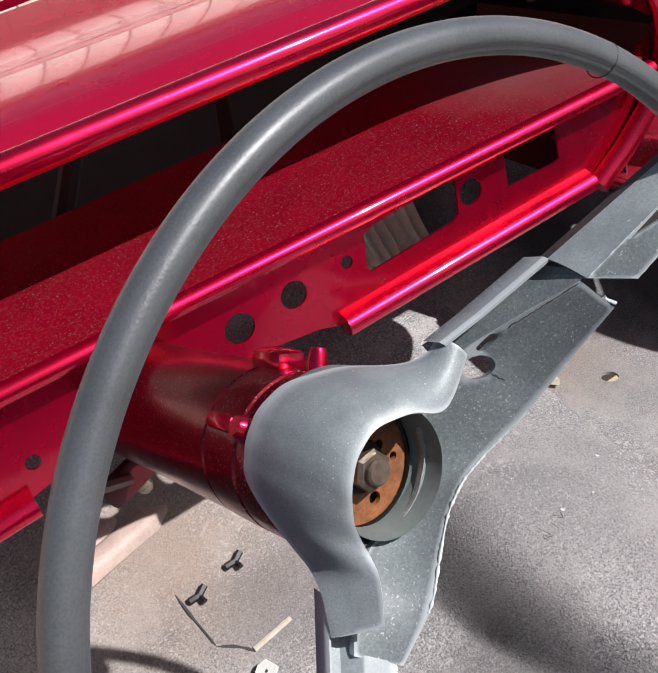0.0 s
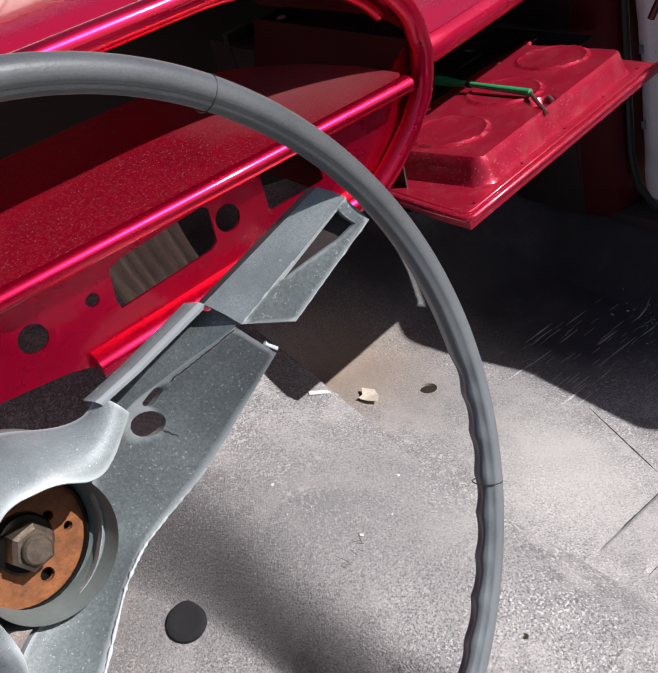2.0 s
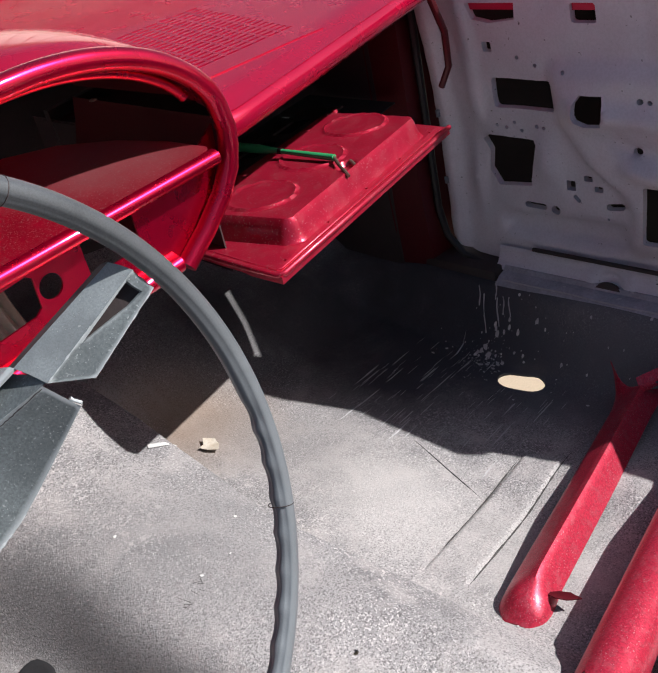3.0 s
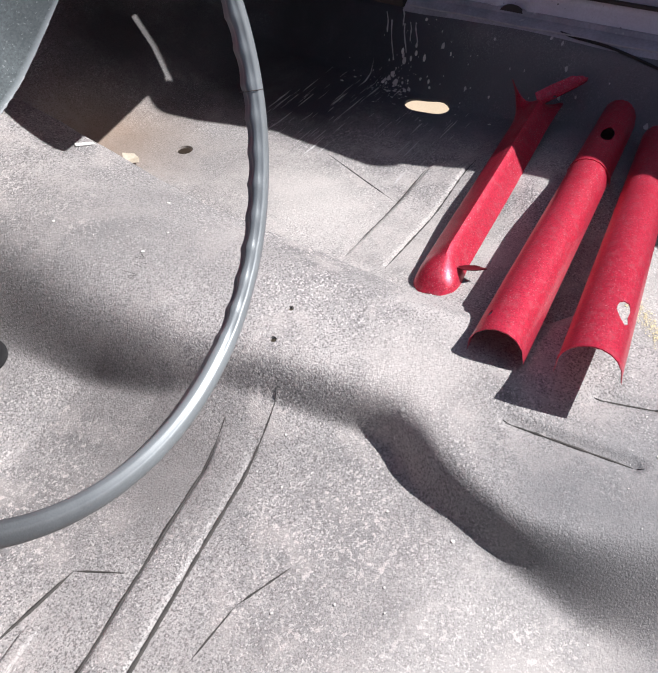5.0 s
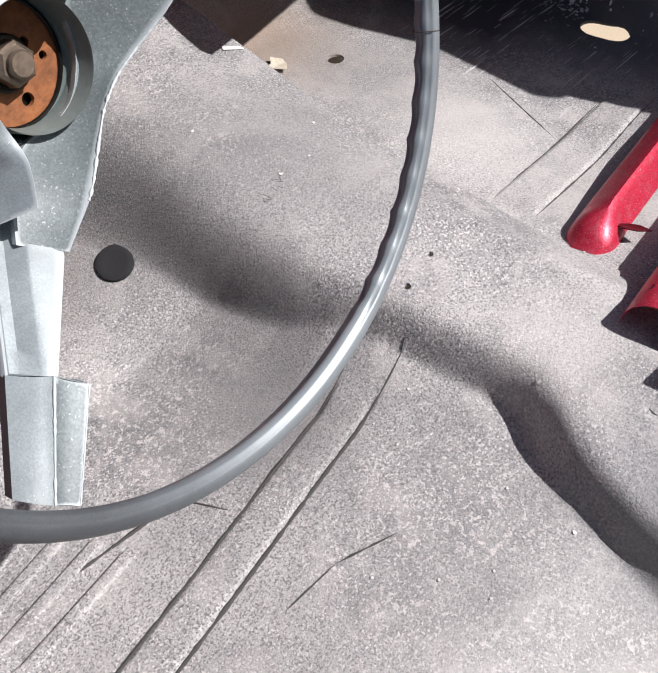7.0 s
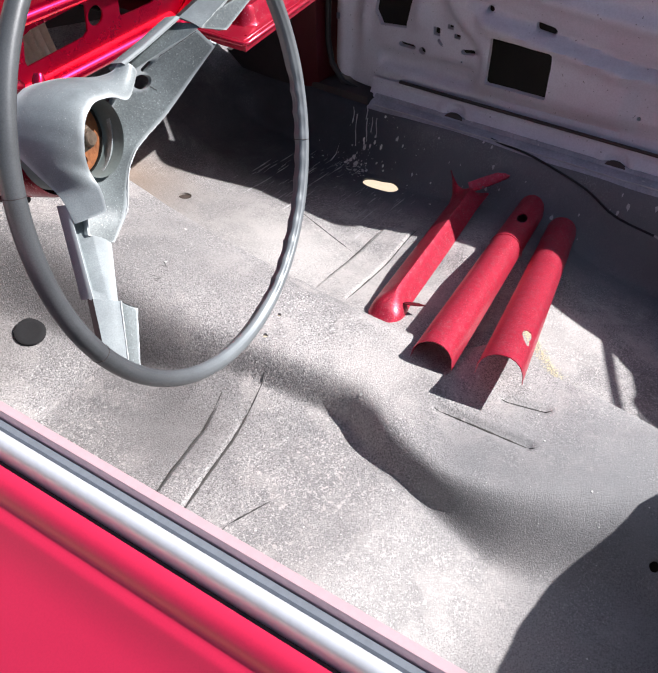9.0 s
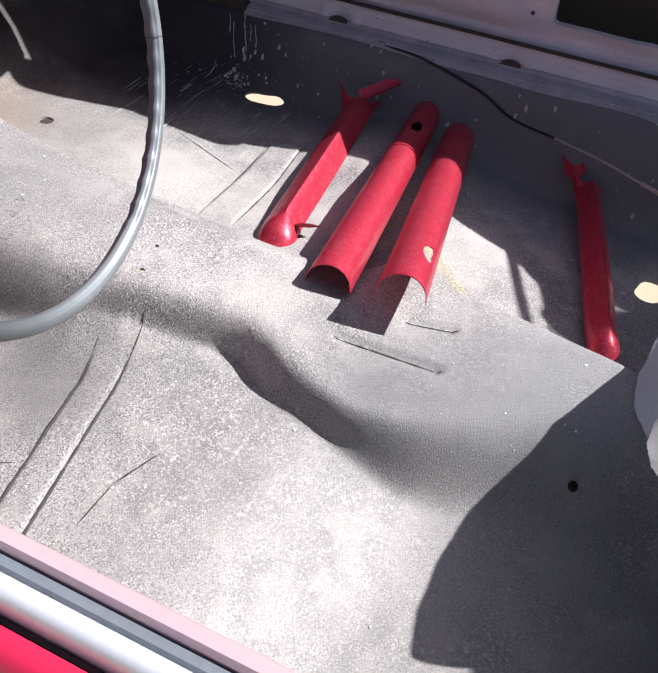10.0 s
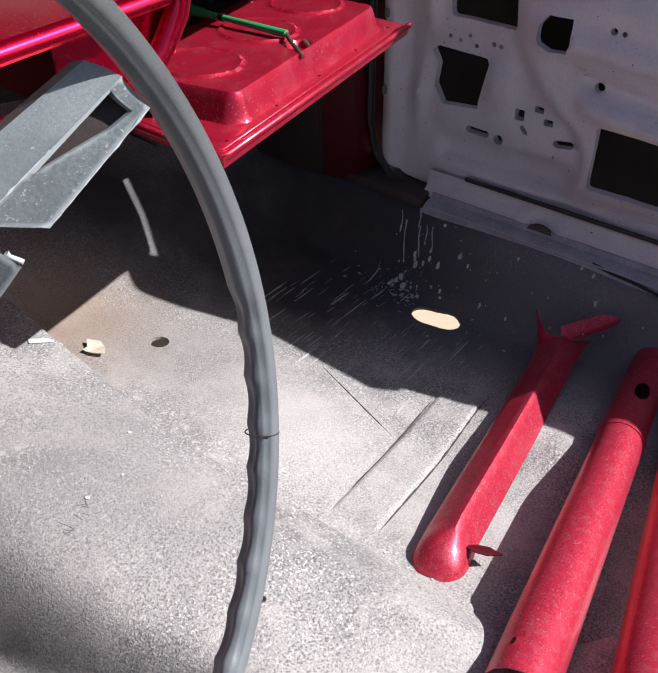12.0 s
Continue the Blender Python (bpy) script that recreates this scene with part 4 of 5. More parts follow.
worn_line([curve_at(PLATE_OUT, s) + Vector((0, 0, 0.0002)) for s in np.linspace(0.30, 0.86, 70)], 3)
worn_line([curve_at(PLATE_OUT, s) for s in np.linspace(0.03, 0.30, 30)], 4, 0.0002, 0.0007)
worn_line([L_RIDGE0.lerp(L_RIDGE1, s) + Vector((0, 0, 0.0010)) for s in np.linspace(0, 1, 24)], 5, 0.0004, 0.0009)
worn_line([L_OUT0.lerp(L_OUT1, s) for s in np.linspace(0, 1, 20)], 6, 0.0002, 0.0006)
worn_line([R_OUT0.lerp(R_OUT1, s) for s in np.linspace(0.0, 1, 20)], 7, 0.0002, 0.0007)
worn_line([R_RIDGE0.lerp(R_RIDGE1, s) + Vector((0, 0, 0.0008)) for s in np.linspace(0, 0.5, 14)], 8, 0.0001, 0.0006)
worn_line([right_at(0.1122, p, z) for p, z in ((-0.0140, -0.0243), (-0.0125, -0.0262), (-0.0112, -0.0280), (-0.0095, -0.0283))], 9, 0.0008, 0.0013)
crack_rnd = random.Random(12)
worn_line([plate_at(u, 0.0012 + 0.0009 * math.sin(u * 60) + crack_rnd.uniform(-0.0003, 0.0003)) + Vector((0, 0, -0.0001)) for u in np.linspace(0.002, 0.032, 26)], 10, 0.0002, 0.0004, black_metal, "crack", "fine dark crack along the spoke")
worn_line([plate_at(0.0500 + 0.0003 * math.sin(k * 1.9), 0.0128 + 0.0007 * k) for k in range(8)], 11, 0.0002, 0.0004, black_metal, "crack", "fine dark crack along the spoke")
hub_prof = [(0.0425, -0.1400), (0.0460, -0.1390), (0.0478, -0.1350), (0.0484, -0.1250), (0.0478, -0.1140), (0.0460, -0.1050), (0.0445, -0.0970), (0.0400, -0.0895), (0.0355, -0.0855), (0.0340, -0.0856), (0.0332, -0.0875), (0.0326, -0.0930), (0.0310, -0.110)]


def hub_mesh():
    bm = revolve([(r * 0.955, z) for r, z in hub_prof], 56)
    for v in bm.verts:
        if math.hypot(v.co.x, v.co.y) > 0.0318:
            v.co.z -= 0.022 * smooth_step(-0.118, -0.086, v.co.z)
        if math.hypot(v.co.x, v.co.y) > 0.0380:
            away = abs((math.degrees(math.atan2(v.co.y, v.co.x)) + 57 + 180) % 360 - 180)
            v.co.x, v.co.y = v.co.x * (0.84 + 0.16 * smooth_step(50, 95, away)), v.co.y * (0.84 + 0.16 * smooth_step(50, 95, away))
    return bm


# the lip runs from the upper flange of one spoke, in a hook, round the nut to the ridge of the other
LIP = [(0.0, 0.0579, 0.0363, -0.0730), (0.09, 0.0461, 0.0283, -0.0715), (0.13, 0.0370, 0.0228, -0.0700), (0.18, 0.0274, 0.0226, -0.0680), (0.28, 0.0140, 0.0325, -0.0690), (0.40, -0.0051, 0.0365, -0.0715),
       (0.50, -0.0190, 0.0300, -0.0722), (0.60, -0.0279, 0.0186, -0.0723), (0.72, -0.0325, 0.0030, -0.0750), (0.82, -0.0314, -0.0125, -0.0770), (0.87, -0.0325, -0.0190, -0.0725), (0.92, -0.0370, -0.0250, -0.0665), (1.0, -0.0485, -0.0372, -0.0590)]
SKIRT = [(0.0, 0.0525, 0.0470, -0.0840), (0.09, 0.0440, 0.0415, -0.0860), (0.13, 0.0390, 0.0405, -0.0920), (0.18, 0.0325, 0.0415, -0.1000), (0.28, 0.0175, 0.0485, -0.1180), (0.40, -0.0060, 0.0520, -0.1330),
         (0.50, -0.0230, 0.0470, -0.1370), (0.60, -0.0350, 0.0370, -0.1380), (0.72, -0.0450, 0.0230, -0.1360), (0.80, -0.0485, 0.0080, -0.1240), (0.87, -0.0490, -0.0120, -0.1080), (0.92, -0.0490, -0.0230, -0.0985), (1.0, -0.0648, -0.0405, -0.0790)]


def shroud_mesh():
    """The smooth cast cowl over the hub, with a thin lip."""
    rows = []
    for s in np.linspace(0, 1, 90):
        lip, foot = curve_at(LIP, s), curve_at(SKIRT, s)
        crown = Vector((foot.x * 1.01, foot.y * 1.01, lip.z + 0.0015 - 0.14 * (lip.z - foot.z) * smooth_step(0.0, 0.3, s) * (1 - smooth_step(0.8, 1.0, s))))
        crown = crown.lerp((lip + foot) / 2, 0.9 * smooth_step(0.82, 0.92, s))
        row = [(1 - u) ** 2 * foot + 2 * u * (1 - u) * crown + u * u * lip for u in np.linspace(0, 1, 14)]
        inward = (lip - crown).normalized()
        row += [lip + inward * 0.0005 + Vector((0, 0, -0.0006)), lip + Vector((0, 0, -0.0016))]
        row += [(1 - u) ** 2 * foot * 0.98 + 2 * u * (1 - u) * (crown * 0.97 + Vector((0, 0, -0.002))) + u * u * (lip + Vector((0, 0, -0.0022))) for u in np.linspace(0.92, 0.0, 8)]
        rows.append(row)
    return grid(rows, True, True)


def moved(bm, x=-0.001, y=0.0043, z=0.0):
    bm.transform(Matrix.Translation((x, y, z)))
    return bm


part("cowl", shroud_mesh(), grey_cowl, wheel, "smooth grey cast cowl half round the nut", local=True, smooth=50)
part("bowl", moved(revolve([(0.0310, -0.1090), (0.0330, -0.1065), (0.0338, -0.1020), (0.0345, -0.0985), (0.0352, -0.0978), (0.0356, -0.1000)], 56)), grey_bowl, wheel, "pale green-grey bowl round the horn plate", local=True, smooth=80)
part("hub", moved(hub_mesh(), 0.002, 0.003), grey_bowl, wheel, "grey-green cast hub cup", local=True, smooth=60)
plate = part("horn_plate", moved(sheet(ring(0, 0, 0.0318, 40), [ring(0.015, 0.002, 0.0026, 10), ring(0.001, -0.020, 0.0034, 12), ring(0.020, -0.008, 0.0022, 10), ring(-0.012, 0.019, 0.0026, 10)], 0.004,
                                   lambda x, y: (x, y, -0.1085), 0.003)), rust, wheel, "rusty horn contact plate with small holes", local=True, smooth=30)
part("plate_edge", tube([(0.0300 * math.cos(w) - 0.001, 0.0300 * math.sin(w) + 0.0043, -0.1075) for w in (2 * math.pi * k / 40 for k in range(40))], 0.0012, 6, closed=True), black_iron, plate, local=True)
part("hole_backing", moved(revolve([(0.0, -0.114), (0.031, -0.114)], 24)), black_iron, wheel, local=True)
part("washer", moved(revolve([(0.0, -0.1045), (0.0125, -0.1045), (0.0135, -0.1055), (0.0135, -0.1085)], 28)), black_iron, wheel, local=True)
nut = part("nut", moved(revolve([(0.0060, -0.0950), (0.0086, -0.0950), (0.0106, -0.0968), (0.0110, -0.1045)], 6)), steel, wheel, "worn hexagonal steering nut", local=True, smooth=25)
part("shaft_end", moved(revolve([(0.0, -0.0910), (0.0056, -0.0910), (0.0065, -0.0922), (0.0061, -0.0932), (0.0065, -0.0940), (0.0061, -0.0948), (0.0065, -0.0956), (0.0065, -0.1045)], 20)), steel, nut, local=True)

# ---- steering column ----
column = thing("steering_column", turn=WHEEL, label="metallic red painted steering column", category="steering column")
col_prof = [(0.0425, -0.130), (0.0445, -0.134), (0.0446, -0.1545), (0.0434, -0.1555), (0.0434, -0.1575), (0.0446, -0.1585), (0.0442, -0.1890), (0.0430, -0.1900), (0.0430, -0.1920), (0.0438, -0.1930), (0.0428, -0.30), (0.043, -0.345), (0.043, -0.80)]
part("shroud", revolve(col_prof, 48), red_dusty, column, local=True, smooth=30)
lug = block((0.012, 0.009, 0.026), (0, 0, 0), 0.003)
lug.transform(Matrix.Rotation(radians(128), 4, "Z") @ Matrix.Translation((0.044, 0, -0.172)))
part("lever_lug", lug, red_paint, column, local=True)
lug = revolve([(0.0, 0.009), (0.005, 0.009), (0.0065, 0.006), (0.0075, 0.0)], 16)
lug.transform(Matrix.Rotation(radians(128), 4, "Z") @ Matrix.Translation((0.044, 0.0, -0.148)) @ Matrix.Rotation(radians(90), 4, "Y"))
part("lever_boss", lug, red_paint, column, local=True)
lug = block((0.012, 0.020, 0.032), (0, 0, 0), 0.005)
lug.transform(Matrix.Rotation(radians(62), 4, "Z") @ Matrix.Translation((0.047, 0, -0.186)))
part("shift_boss", lug, red_paint, column, local=True)
lug = revolve([(0.0, 0.014), (0.004, 0.0135), (0.0052, 0.010), (0.0058, 0.0)], 16)
lug.transform(Matrix.Rotation(radians(60), 4, "Z") @ Matrix.Translation((0.043, 0, -0.150)) @ Matrix.Rotation(radians(90), 4, "Y"))
part("shift_pin", lug, red_paint, column, local=True)
part("lower_rail", tube([(-0.010, -0.047, -0.18), (-0.010, -0.047, -0.40)], 0.004, 8), black_metal, column, local=True)

# ---- dashboard ----
dash = thing("dashboard", (0.2, 0.3, 0.5), label="glossy metallic red painted dashboard stripped of its gauges and radio", category="dashboard")


def front_y(x):
    return 0.245 + 0.20 * max(0.0, x - 0.50)


def arch(x):
    if x < -0.24:
        s = (-0.24 - x) / 0.16
        return 0.105 * math.sqrt(max(0.0, 1 - s * s))
    if x < 0.29:
        return 0.105
    s = (x - 0.29) / 0.185
    return 0.105 * math.sqrt(max(0.0, 1 - s * s))


def top_z(x, y):
    d = y - front_y(x)
    base = 0.585 + 0.16 * d
    h = arch(x) * (1 - 0.75 * smooth_step(0.05, 0.40, d))
    return base + h + 0.006 * smooth_step(0.0, 0.03, d) - 0.004


xs_top = [float(v) for v in np.concatenate([np.linspace(-0.42, -0.2, 30), np.linspace(-0.19, 0.28, 24), np.linspace(0.29, 0.4749, 60), np.linspace(0.477, 0.98, 50)])]


def vent_slots():
    out = []
    for k in range(18):
        y = 0.335 + 0.0083 * k
        for c in range(8):
            x0 = 0.515 + 0.0212 * c - 0.0006 * k
            out.append(slot_loop(x0 + 0.0095, y + 0.02 * (x0 - 0.5), 0.0078, 0.0014, 0.0, 2))
    return out


# the smooth top, with its louvre field cut through
vent_box = (0.505, 0.325, 0.69, 0.49)


def top_grid():
    bm = bmesh.new()
    rows = []
    for x in xs_top:
        ys = np.concatenate([np.linspace(0, 0.03, 5), np.linspace(0.045, 0.5, 30)])
        rows.append([bm.verts.new((x, front_y(x) + d, top_z(x, front_y(x) + d))) for d in ys])
    for a, b in zip(rows, rows[1:]):
        for k in range(len(a) - 1):
            c = (a[k].co + b[k + 1].co) / 2
            if vent_box[0] < c.x < vent_box[2] and vent_box[1] < c.y < vent_box[3]:
                continue
            bm.faces.new((a[k], a[k + 1], b[k + 1], b[k]))
    bmesh.ops.delete(bm, geom=[v for v in bm.verts if not v.link_faces], context="VERTS")
    return bm


part("top_panel", top_grid(), red_top, dash, smooth=60)
part("louvre_panel", sheet(rounded(vent_box[0] - 0.012, vent_box[1] - 0.018, vent_box[2] + 0.012, vent_box[3] + 0.018, 0.004), vent_slots(), 0.012, lambda x, y: (x, y, top_z(x, y) + 0.0012), 0.004), red_top, dash, "red louvre field with rows of narrow slots", smooth=50)
part("louvre_backing", sheet([(0.49, 0.31), (0.70, 0.31), (0.70, 0.51), (0.49, 0.51)], [], 0.03, lambda x, y: (x, y, top_z(x, y) - 0.012)), black_metal, dash)
# rolled lips round the gauge hood
lip_path = [(x, 0.241, top_z(x, front_y(x)) - 0.004) for x in xs_top if x < 0.474]
part("hood_lip", tube(lip_path + [(0.476, 0.241, 0.572), (0.4745, 0.242, 0.556), (0.468, 0.243, 0.535), (0.452, 0.245, 0.512), (0.425, 0.247, 0.488), (0.392, 0.248, 0.466)], 0.0100, 12), red_paint, dash, "rounded outer lip of the gauge hood", smooth=80)


def inner_arch(x, gap):
    return top_z(x, front_y(x)) - 0.004 - gap


inner_xs = [x for x in xs_top if -0.36 < x < 0.452]
part("hood_inner_lip", tube([(x, 0.256, 0.585 + (inner_arch(x * 1.03 if x > 0 else x, 0.0) - 0.585) * 0.92 - 0.002) for x in inner_xs], 0.0055, 10), red_paint, dash, "second thin lip inside the hood", smooth=80)
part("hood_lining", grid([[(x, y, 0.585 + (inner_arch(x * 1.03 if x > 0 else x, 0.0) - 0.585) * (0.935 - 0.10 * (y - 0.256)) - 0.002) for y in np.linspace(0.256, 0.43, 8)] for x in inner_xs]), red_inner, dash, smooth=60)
for sx, sz in ((0.386, 0.629), (0.20, 0.672)):
    part("screw", revolve([(0.0, 0.0), (0.003, -0.0005), (0.0038, -0.002)], 10), steel, dash, local=True).matrix_basis = Matrix.Translation(Vector((sx, 0.30, sz)) - Vector((0.2, 0.3, 0.5)))
# ledge before the gauges
ledge_out = [(-0.40, 0.238), (0.435, 0.238), (0.452, 0.246), (0.440, 0.285), (0.415, 0.33), (0.375, 0.372), (0.33, 0.395), (0.25, 0.402), (-0.40, 0.402)]
part("ledge", sheet(ledge_out, [], 0.012, lambda x, y: (x, y, 0.560 + 0.16 * (y - 0.238)), 0.003), red_ledge, dash, "dusty ledge below the gauge opening", smooth=60)
part("ledge_nose", grid([[(x, 0.240, 0.5603), (x, 0.234, 0.5595), (x, 0.230, 0.556), (x, 0.2295, 0.551), (x, 0.232, 0.547), (x, 0.240, 0.5445), (x, 0.256, 0.543)] for x in np.linspace(-0.40, 0.452, 40)]), red_paint, dash, "bright rolled front edge", smooth=80)
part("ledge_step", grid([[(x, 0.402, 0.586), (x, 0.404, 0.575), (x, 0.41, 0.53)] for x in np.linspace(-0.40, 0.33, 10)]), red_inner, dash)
# radio panel
panel_out = [(-0.40, 0.435), (-0.165, 0.455), (-0.10, 0.470), (-0.06, 0.475), (0.05, 0.475), (0.10, 0.468), (0.118, 0.462), (0.384, 0.470), (0.405, 0.478), (0.44, 0.503), (0.460, 0.530), (0.470, 0.556), (0.472, 0.575), (0.45, 0.562), (0.445, 0.546), (-0.40, 0.546)]
panel_holes = [ring(0.038, 0.503, 0.0125, 20), ring(0.087, 0.507, 0.0115, 20), ring(0.137, 0.511, 0.0055, 14), [(0.155, 0.493), (0.240, 0.498), (0.247, 0.503), (0.249, 0.531), (0.243, 0.535), (0.168, 0.530), (0.157, 0.526), (0.153, 0.50)],
               ring(0.262, 0.516, 0.0115, 20), rounded(0.300, 0.503, 0.358, 0.539, 0.004), ring(-0.134, 0.485, 0.006, 14), rounded(-0.30, 0.47, -0.22, 0.51, 0.004)]
part("radio_panel", sheet(panel_out, panel_holes, 0.010, lambda x, z: (x, 0.2555, z), 0.0025, Vector((0, 1, 0))), red_paint, dash, "red panel with empty radio and knob openings", smooth=50)
for name, xa, xb, za, zb in (("lower_lip", 0.119, 0.386, 0.463, 0.472), ("lower_lip", -0.40, -0.145, 0.437, 0.457)):
    rows = []
    for k in range(24):
        s = k / 23
        x, z = xa + (xb - xa) * s, za + (zb - za) * s
        rows.append([(x, 0.258, z + 0.012), (x, 0.2535, z + 0.0105), (x, 0.246, z + 0.0085), (x, 0.2415, z + 0.005), (x, 0.240, z + 0.000), (x, 0.2415, z - 0.005), (x, 0.246, z - 0.0085), (x, 0.258, z - 0.010)])
    part(name, grid(rows, True, True), red_paint, dash, "rolled bright lower lip", smooth=60)
# far side of the pod
side_curve = [(0.384, 0.468), (0.405, 0.478), (0.44, 0.503), (0.460, 0.530), (0.470, 0.556), (0.476, 0.580)]
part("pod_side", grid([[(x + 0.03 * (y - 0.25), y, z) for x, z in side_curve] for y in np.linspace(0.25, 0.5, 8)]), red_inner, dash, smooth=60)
# edge of the far part, rolling under to the glove box opening
xs_far = np.linspace(0.476, 0.975, 30)
part("far_edge", grid([[(x, front_y(x) + 0.002, top_z(x, front_y(x))), (x, front_y(x) - 0.006, 0.577), (x, front_y(x) - 0.008, 0.570), (x, front_y(x) - 0.004, 0.560), (x, front_y(x) + 0.006, 0.552), (x, front_y(x) + 0.03, 0.549)] for x in xs_far]), red_top, dash, smooth=80)
part("inner_brace", block((0.5, 0.03, 0.02), (0.1, 0.52, 0.50), 0.004), black_metal, dash)
part("gauge_brace", tube([(-0.05, 0.44, 0.52), (0.02, 0.50, 0.60), (0.05, 0.60, 0.66)], 0.010, 8), black_metal, dash)
part("gauge_brace", tube([(0.14, 0.45, 0.54), (0.18, 0.52, 0.60), (0.21, 0.62, 0.64)], 0.008, 8), black_metal, dash)

# ---- glove box ----
GA, GB = Vector((0.979, 0.203, -0.045)).normalized(), Vector((-0.203, 0.979, 0.0)).normalized()
GC = GA.cross(GB).normalized()
G0 = Vector((0.458, 0.195, 0.428))
gbox = thing("glove_box_door", tuple(G0), label="open red glove box door with three pressed rings", category="glove box door")


def g_at(a, b, h):
    return G0 + GA * a + GB * b + GC * h


def g_height(a, b):
    wide = 0.405 - 0.12 * (0.16 - b)
    qa, qb = abs(a - (0.058 + wide) / 2) - (wide - 0.058) / 2 + 0.022, abs(b - 0.108) - 0.092 + 0.022
    ins = 0.022 - math.hypot(max(qa, 0), max(qb, 0)) - min(max(qa, qb), 0.0)
    h = 0.026 * smooth_step(0.0, 0.012, ins) + 0.002 * smooth_step(0.008, 0.012, min(a, b, 0.42 - a))
    for c in (0.121, 0.234, 0.345):
        d = math.hypot(a - c, b - 0.096)
        h += 0.0012 * (1 - smooth_step(0.036, 0.039, d)) + 0.0032 * math.exp(-((d - 0.0395) / 0.0020) ** 2)
    d = math.hypot((a - 0.215) / 1.4, b - 0.040)
    h -= 0.006 * (1 - smooth_step(0.008, 0.012, d))
    return h


g_out = [(0.0, 0.0), (0.413, -0.003), (0.417, 0.004), (0.45, 0.165), (0.045, 0.165), (0.028, 0.12), (0.010, 0.05)]
g_holes = [ring(a, 0.015, 0.0022, 8) for a in (0.03, 0.12, 0.21, 0.30, 0.39)]
part("door_panel", sheet(g_out, g_holes, 0.0028, lambda a, b: g_at(a, b, g_height(a, b)), 0.008, -GC), red_glove, gbox, smooth=35)
for name, off, r in (("rolled_lip", 0.0, 0.0034), ("lip_bead", 0.0085, 0.0016)):
    lip_way = [(0.413 - off, -0.003 + off), (0.20, -0.0015 + off), (0.006 + off, 0.000 + off), (0.002 + off, 0.005 + off), (0.010 + off, 0.05), (0.028 + off, 0.12)]
    part(name, tube([g_at(a, b, 0.0012) for a, b in lip_way], r, 8), red_glove, gbox, smooth=80)
part("hinge_strip", sheet([(0.05, 0.167), (0.44, 0.167), (0.44, 0.24), (0.05, 0.24)], [rounded(0.08 + 0.085 * k, 0.190, 0.135 + 0.085 * k, 0.222, 0.004) for k in range(4)], 0.02, lambda a, b: g_at(a, b, 0.022 - 0.10 * (b - 0.167)), 0.003, -GC), black_iron, gbox, "black hinge strip")
for k in range(5):
    p = g_at(0.10 + 0.075 * k, 0.158, 0.026)
    bm = revolve([(0.0, 0.004), (0.004, 0.0035), (0.0055, 0.0)], 10)
    bm.transform(Matrix.Translation(p))
    part("hinge_bolt", bm, red_glove, gbox)
part("latch_hook", tube([g_at(0.235, 0.05, 0.020), g_at(0.228, 0.040, 0.028), g_at(0.224, 0.032, 0.024)], 0.0022, 8), steel, gbox)
liner = thing("glove_box_opening", (0.7, 0.45, 0.45), label="dark empty glove box cavity in the dashboard", category="glove box")
part("back_wall", sheet([(0.48, 0.40), (0.97, 0.40), (0.97, 0.56), (0.48, 0.56)], [], 0.05, lambda x, z: (x, 0.56 + 0.1 * (x - 0.5), z), 0.01, Vector((0, 1, 0))), black_metal, liner)
part("roof", sheet([(0.48, 0.28), (0.97, 0.36), (0.97, 0.62), (0.48, 0.58)], [], 0.05, lambda x, y: (x, y, 0.547), 0.002), black_metal, liner)
# floor and side added to stop sun leaking through to the footwell
part("added_liner_floor", sheet([(0.48, 0.37), (0.97, 0.45), (0.97, 0.66), (0.48, 0.60)], [], 0.05, lambda x, y: (x, y, 0.405 - 0.03 * (x - 0.48)), 0.002), dark_shell, liner)
part("added_liner_side", sheet([(0.30, 0.40), (0.60, 0.42), (0.60, 0.55), (0.30, 0.55)], [], 0.05, lambda y, z: (0.482, y, z), 0.002, Vector((-1, 0, 0))), black_metal, liner)
part("side_brace", tube([(0.955, 0.35, 0.548), (0.965, 0.34, 0.50), (0.972, 0.345, 0.45), (0.970, 0.36, 0.42)], 0.005, 8), red_inner, liner)

# ---- green tool on the glove box door ----
tool = thing("trim_tool", tuple(g_at(0.2, 0.1, 0.03)), label="bright green plastic-handled hook tool on the glove box door", category="tool")
ends = [g_at(0.233, 0.235, 0.042), g_at(0.228, 0.138, 0.038), g_at(0.219, 0.056, 0.035)]
part("handle", tube([ends[0], ends[0].lerp(ends[1], 0.3), ends[0].lerp(ends[1], 0.7), ends[1]], [0.004, 0.0062, 0.0058, 0.003], 10), green_mat, tool)
part("collar", tube([ends[1], ends[1].lerp(ends[2], 0.06)], 0.0042, 10), black_iron, tool)
part("shank", tube([ends[1].lerp(ends[2], 0.06), ends[2]], [0.0030, 0.0042], 10), green_mat, tool)
part("hook", tube([ends[2], ends[2] - GA * 0.012 - GB * 0.012 - GC * 0.003, ends[2] - GA * 0.030 - GB * 0.034 - GC * 0.009], 0.0022, 8), steel, tool, "bent steel tip")

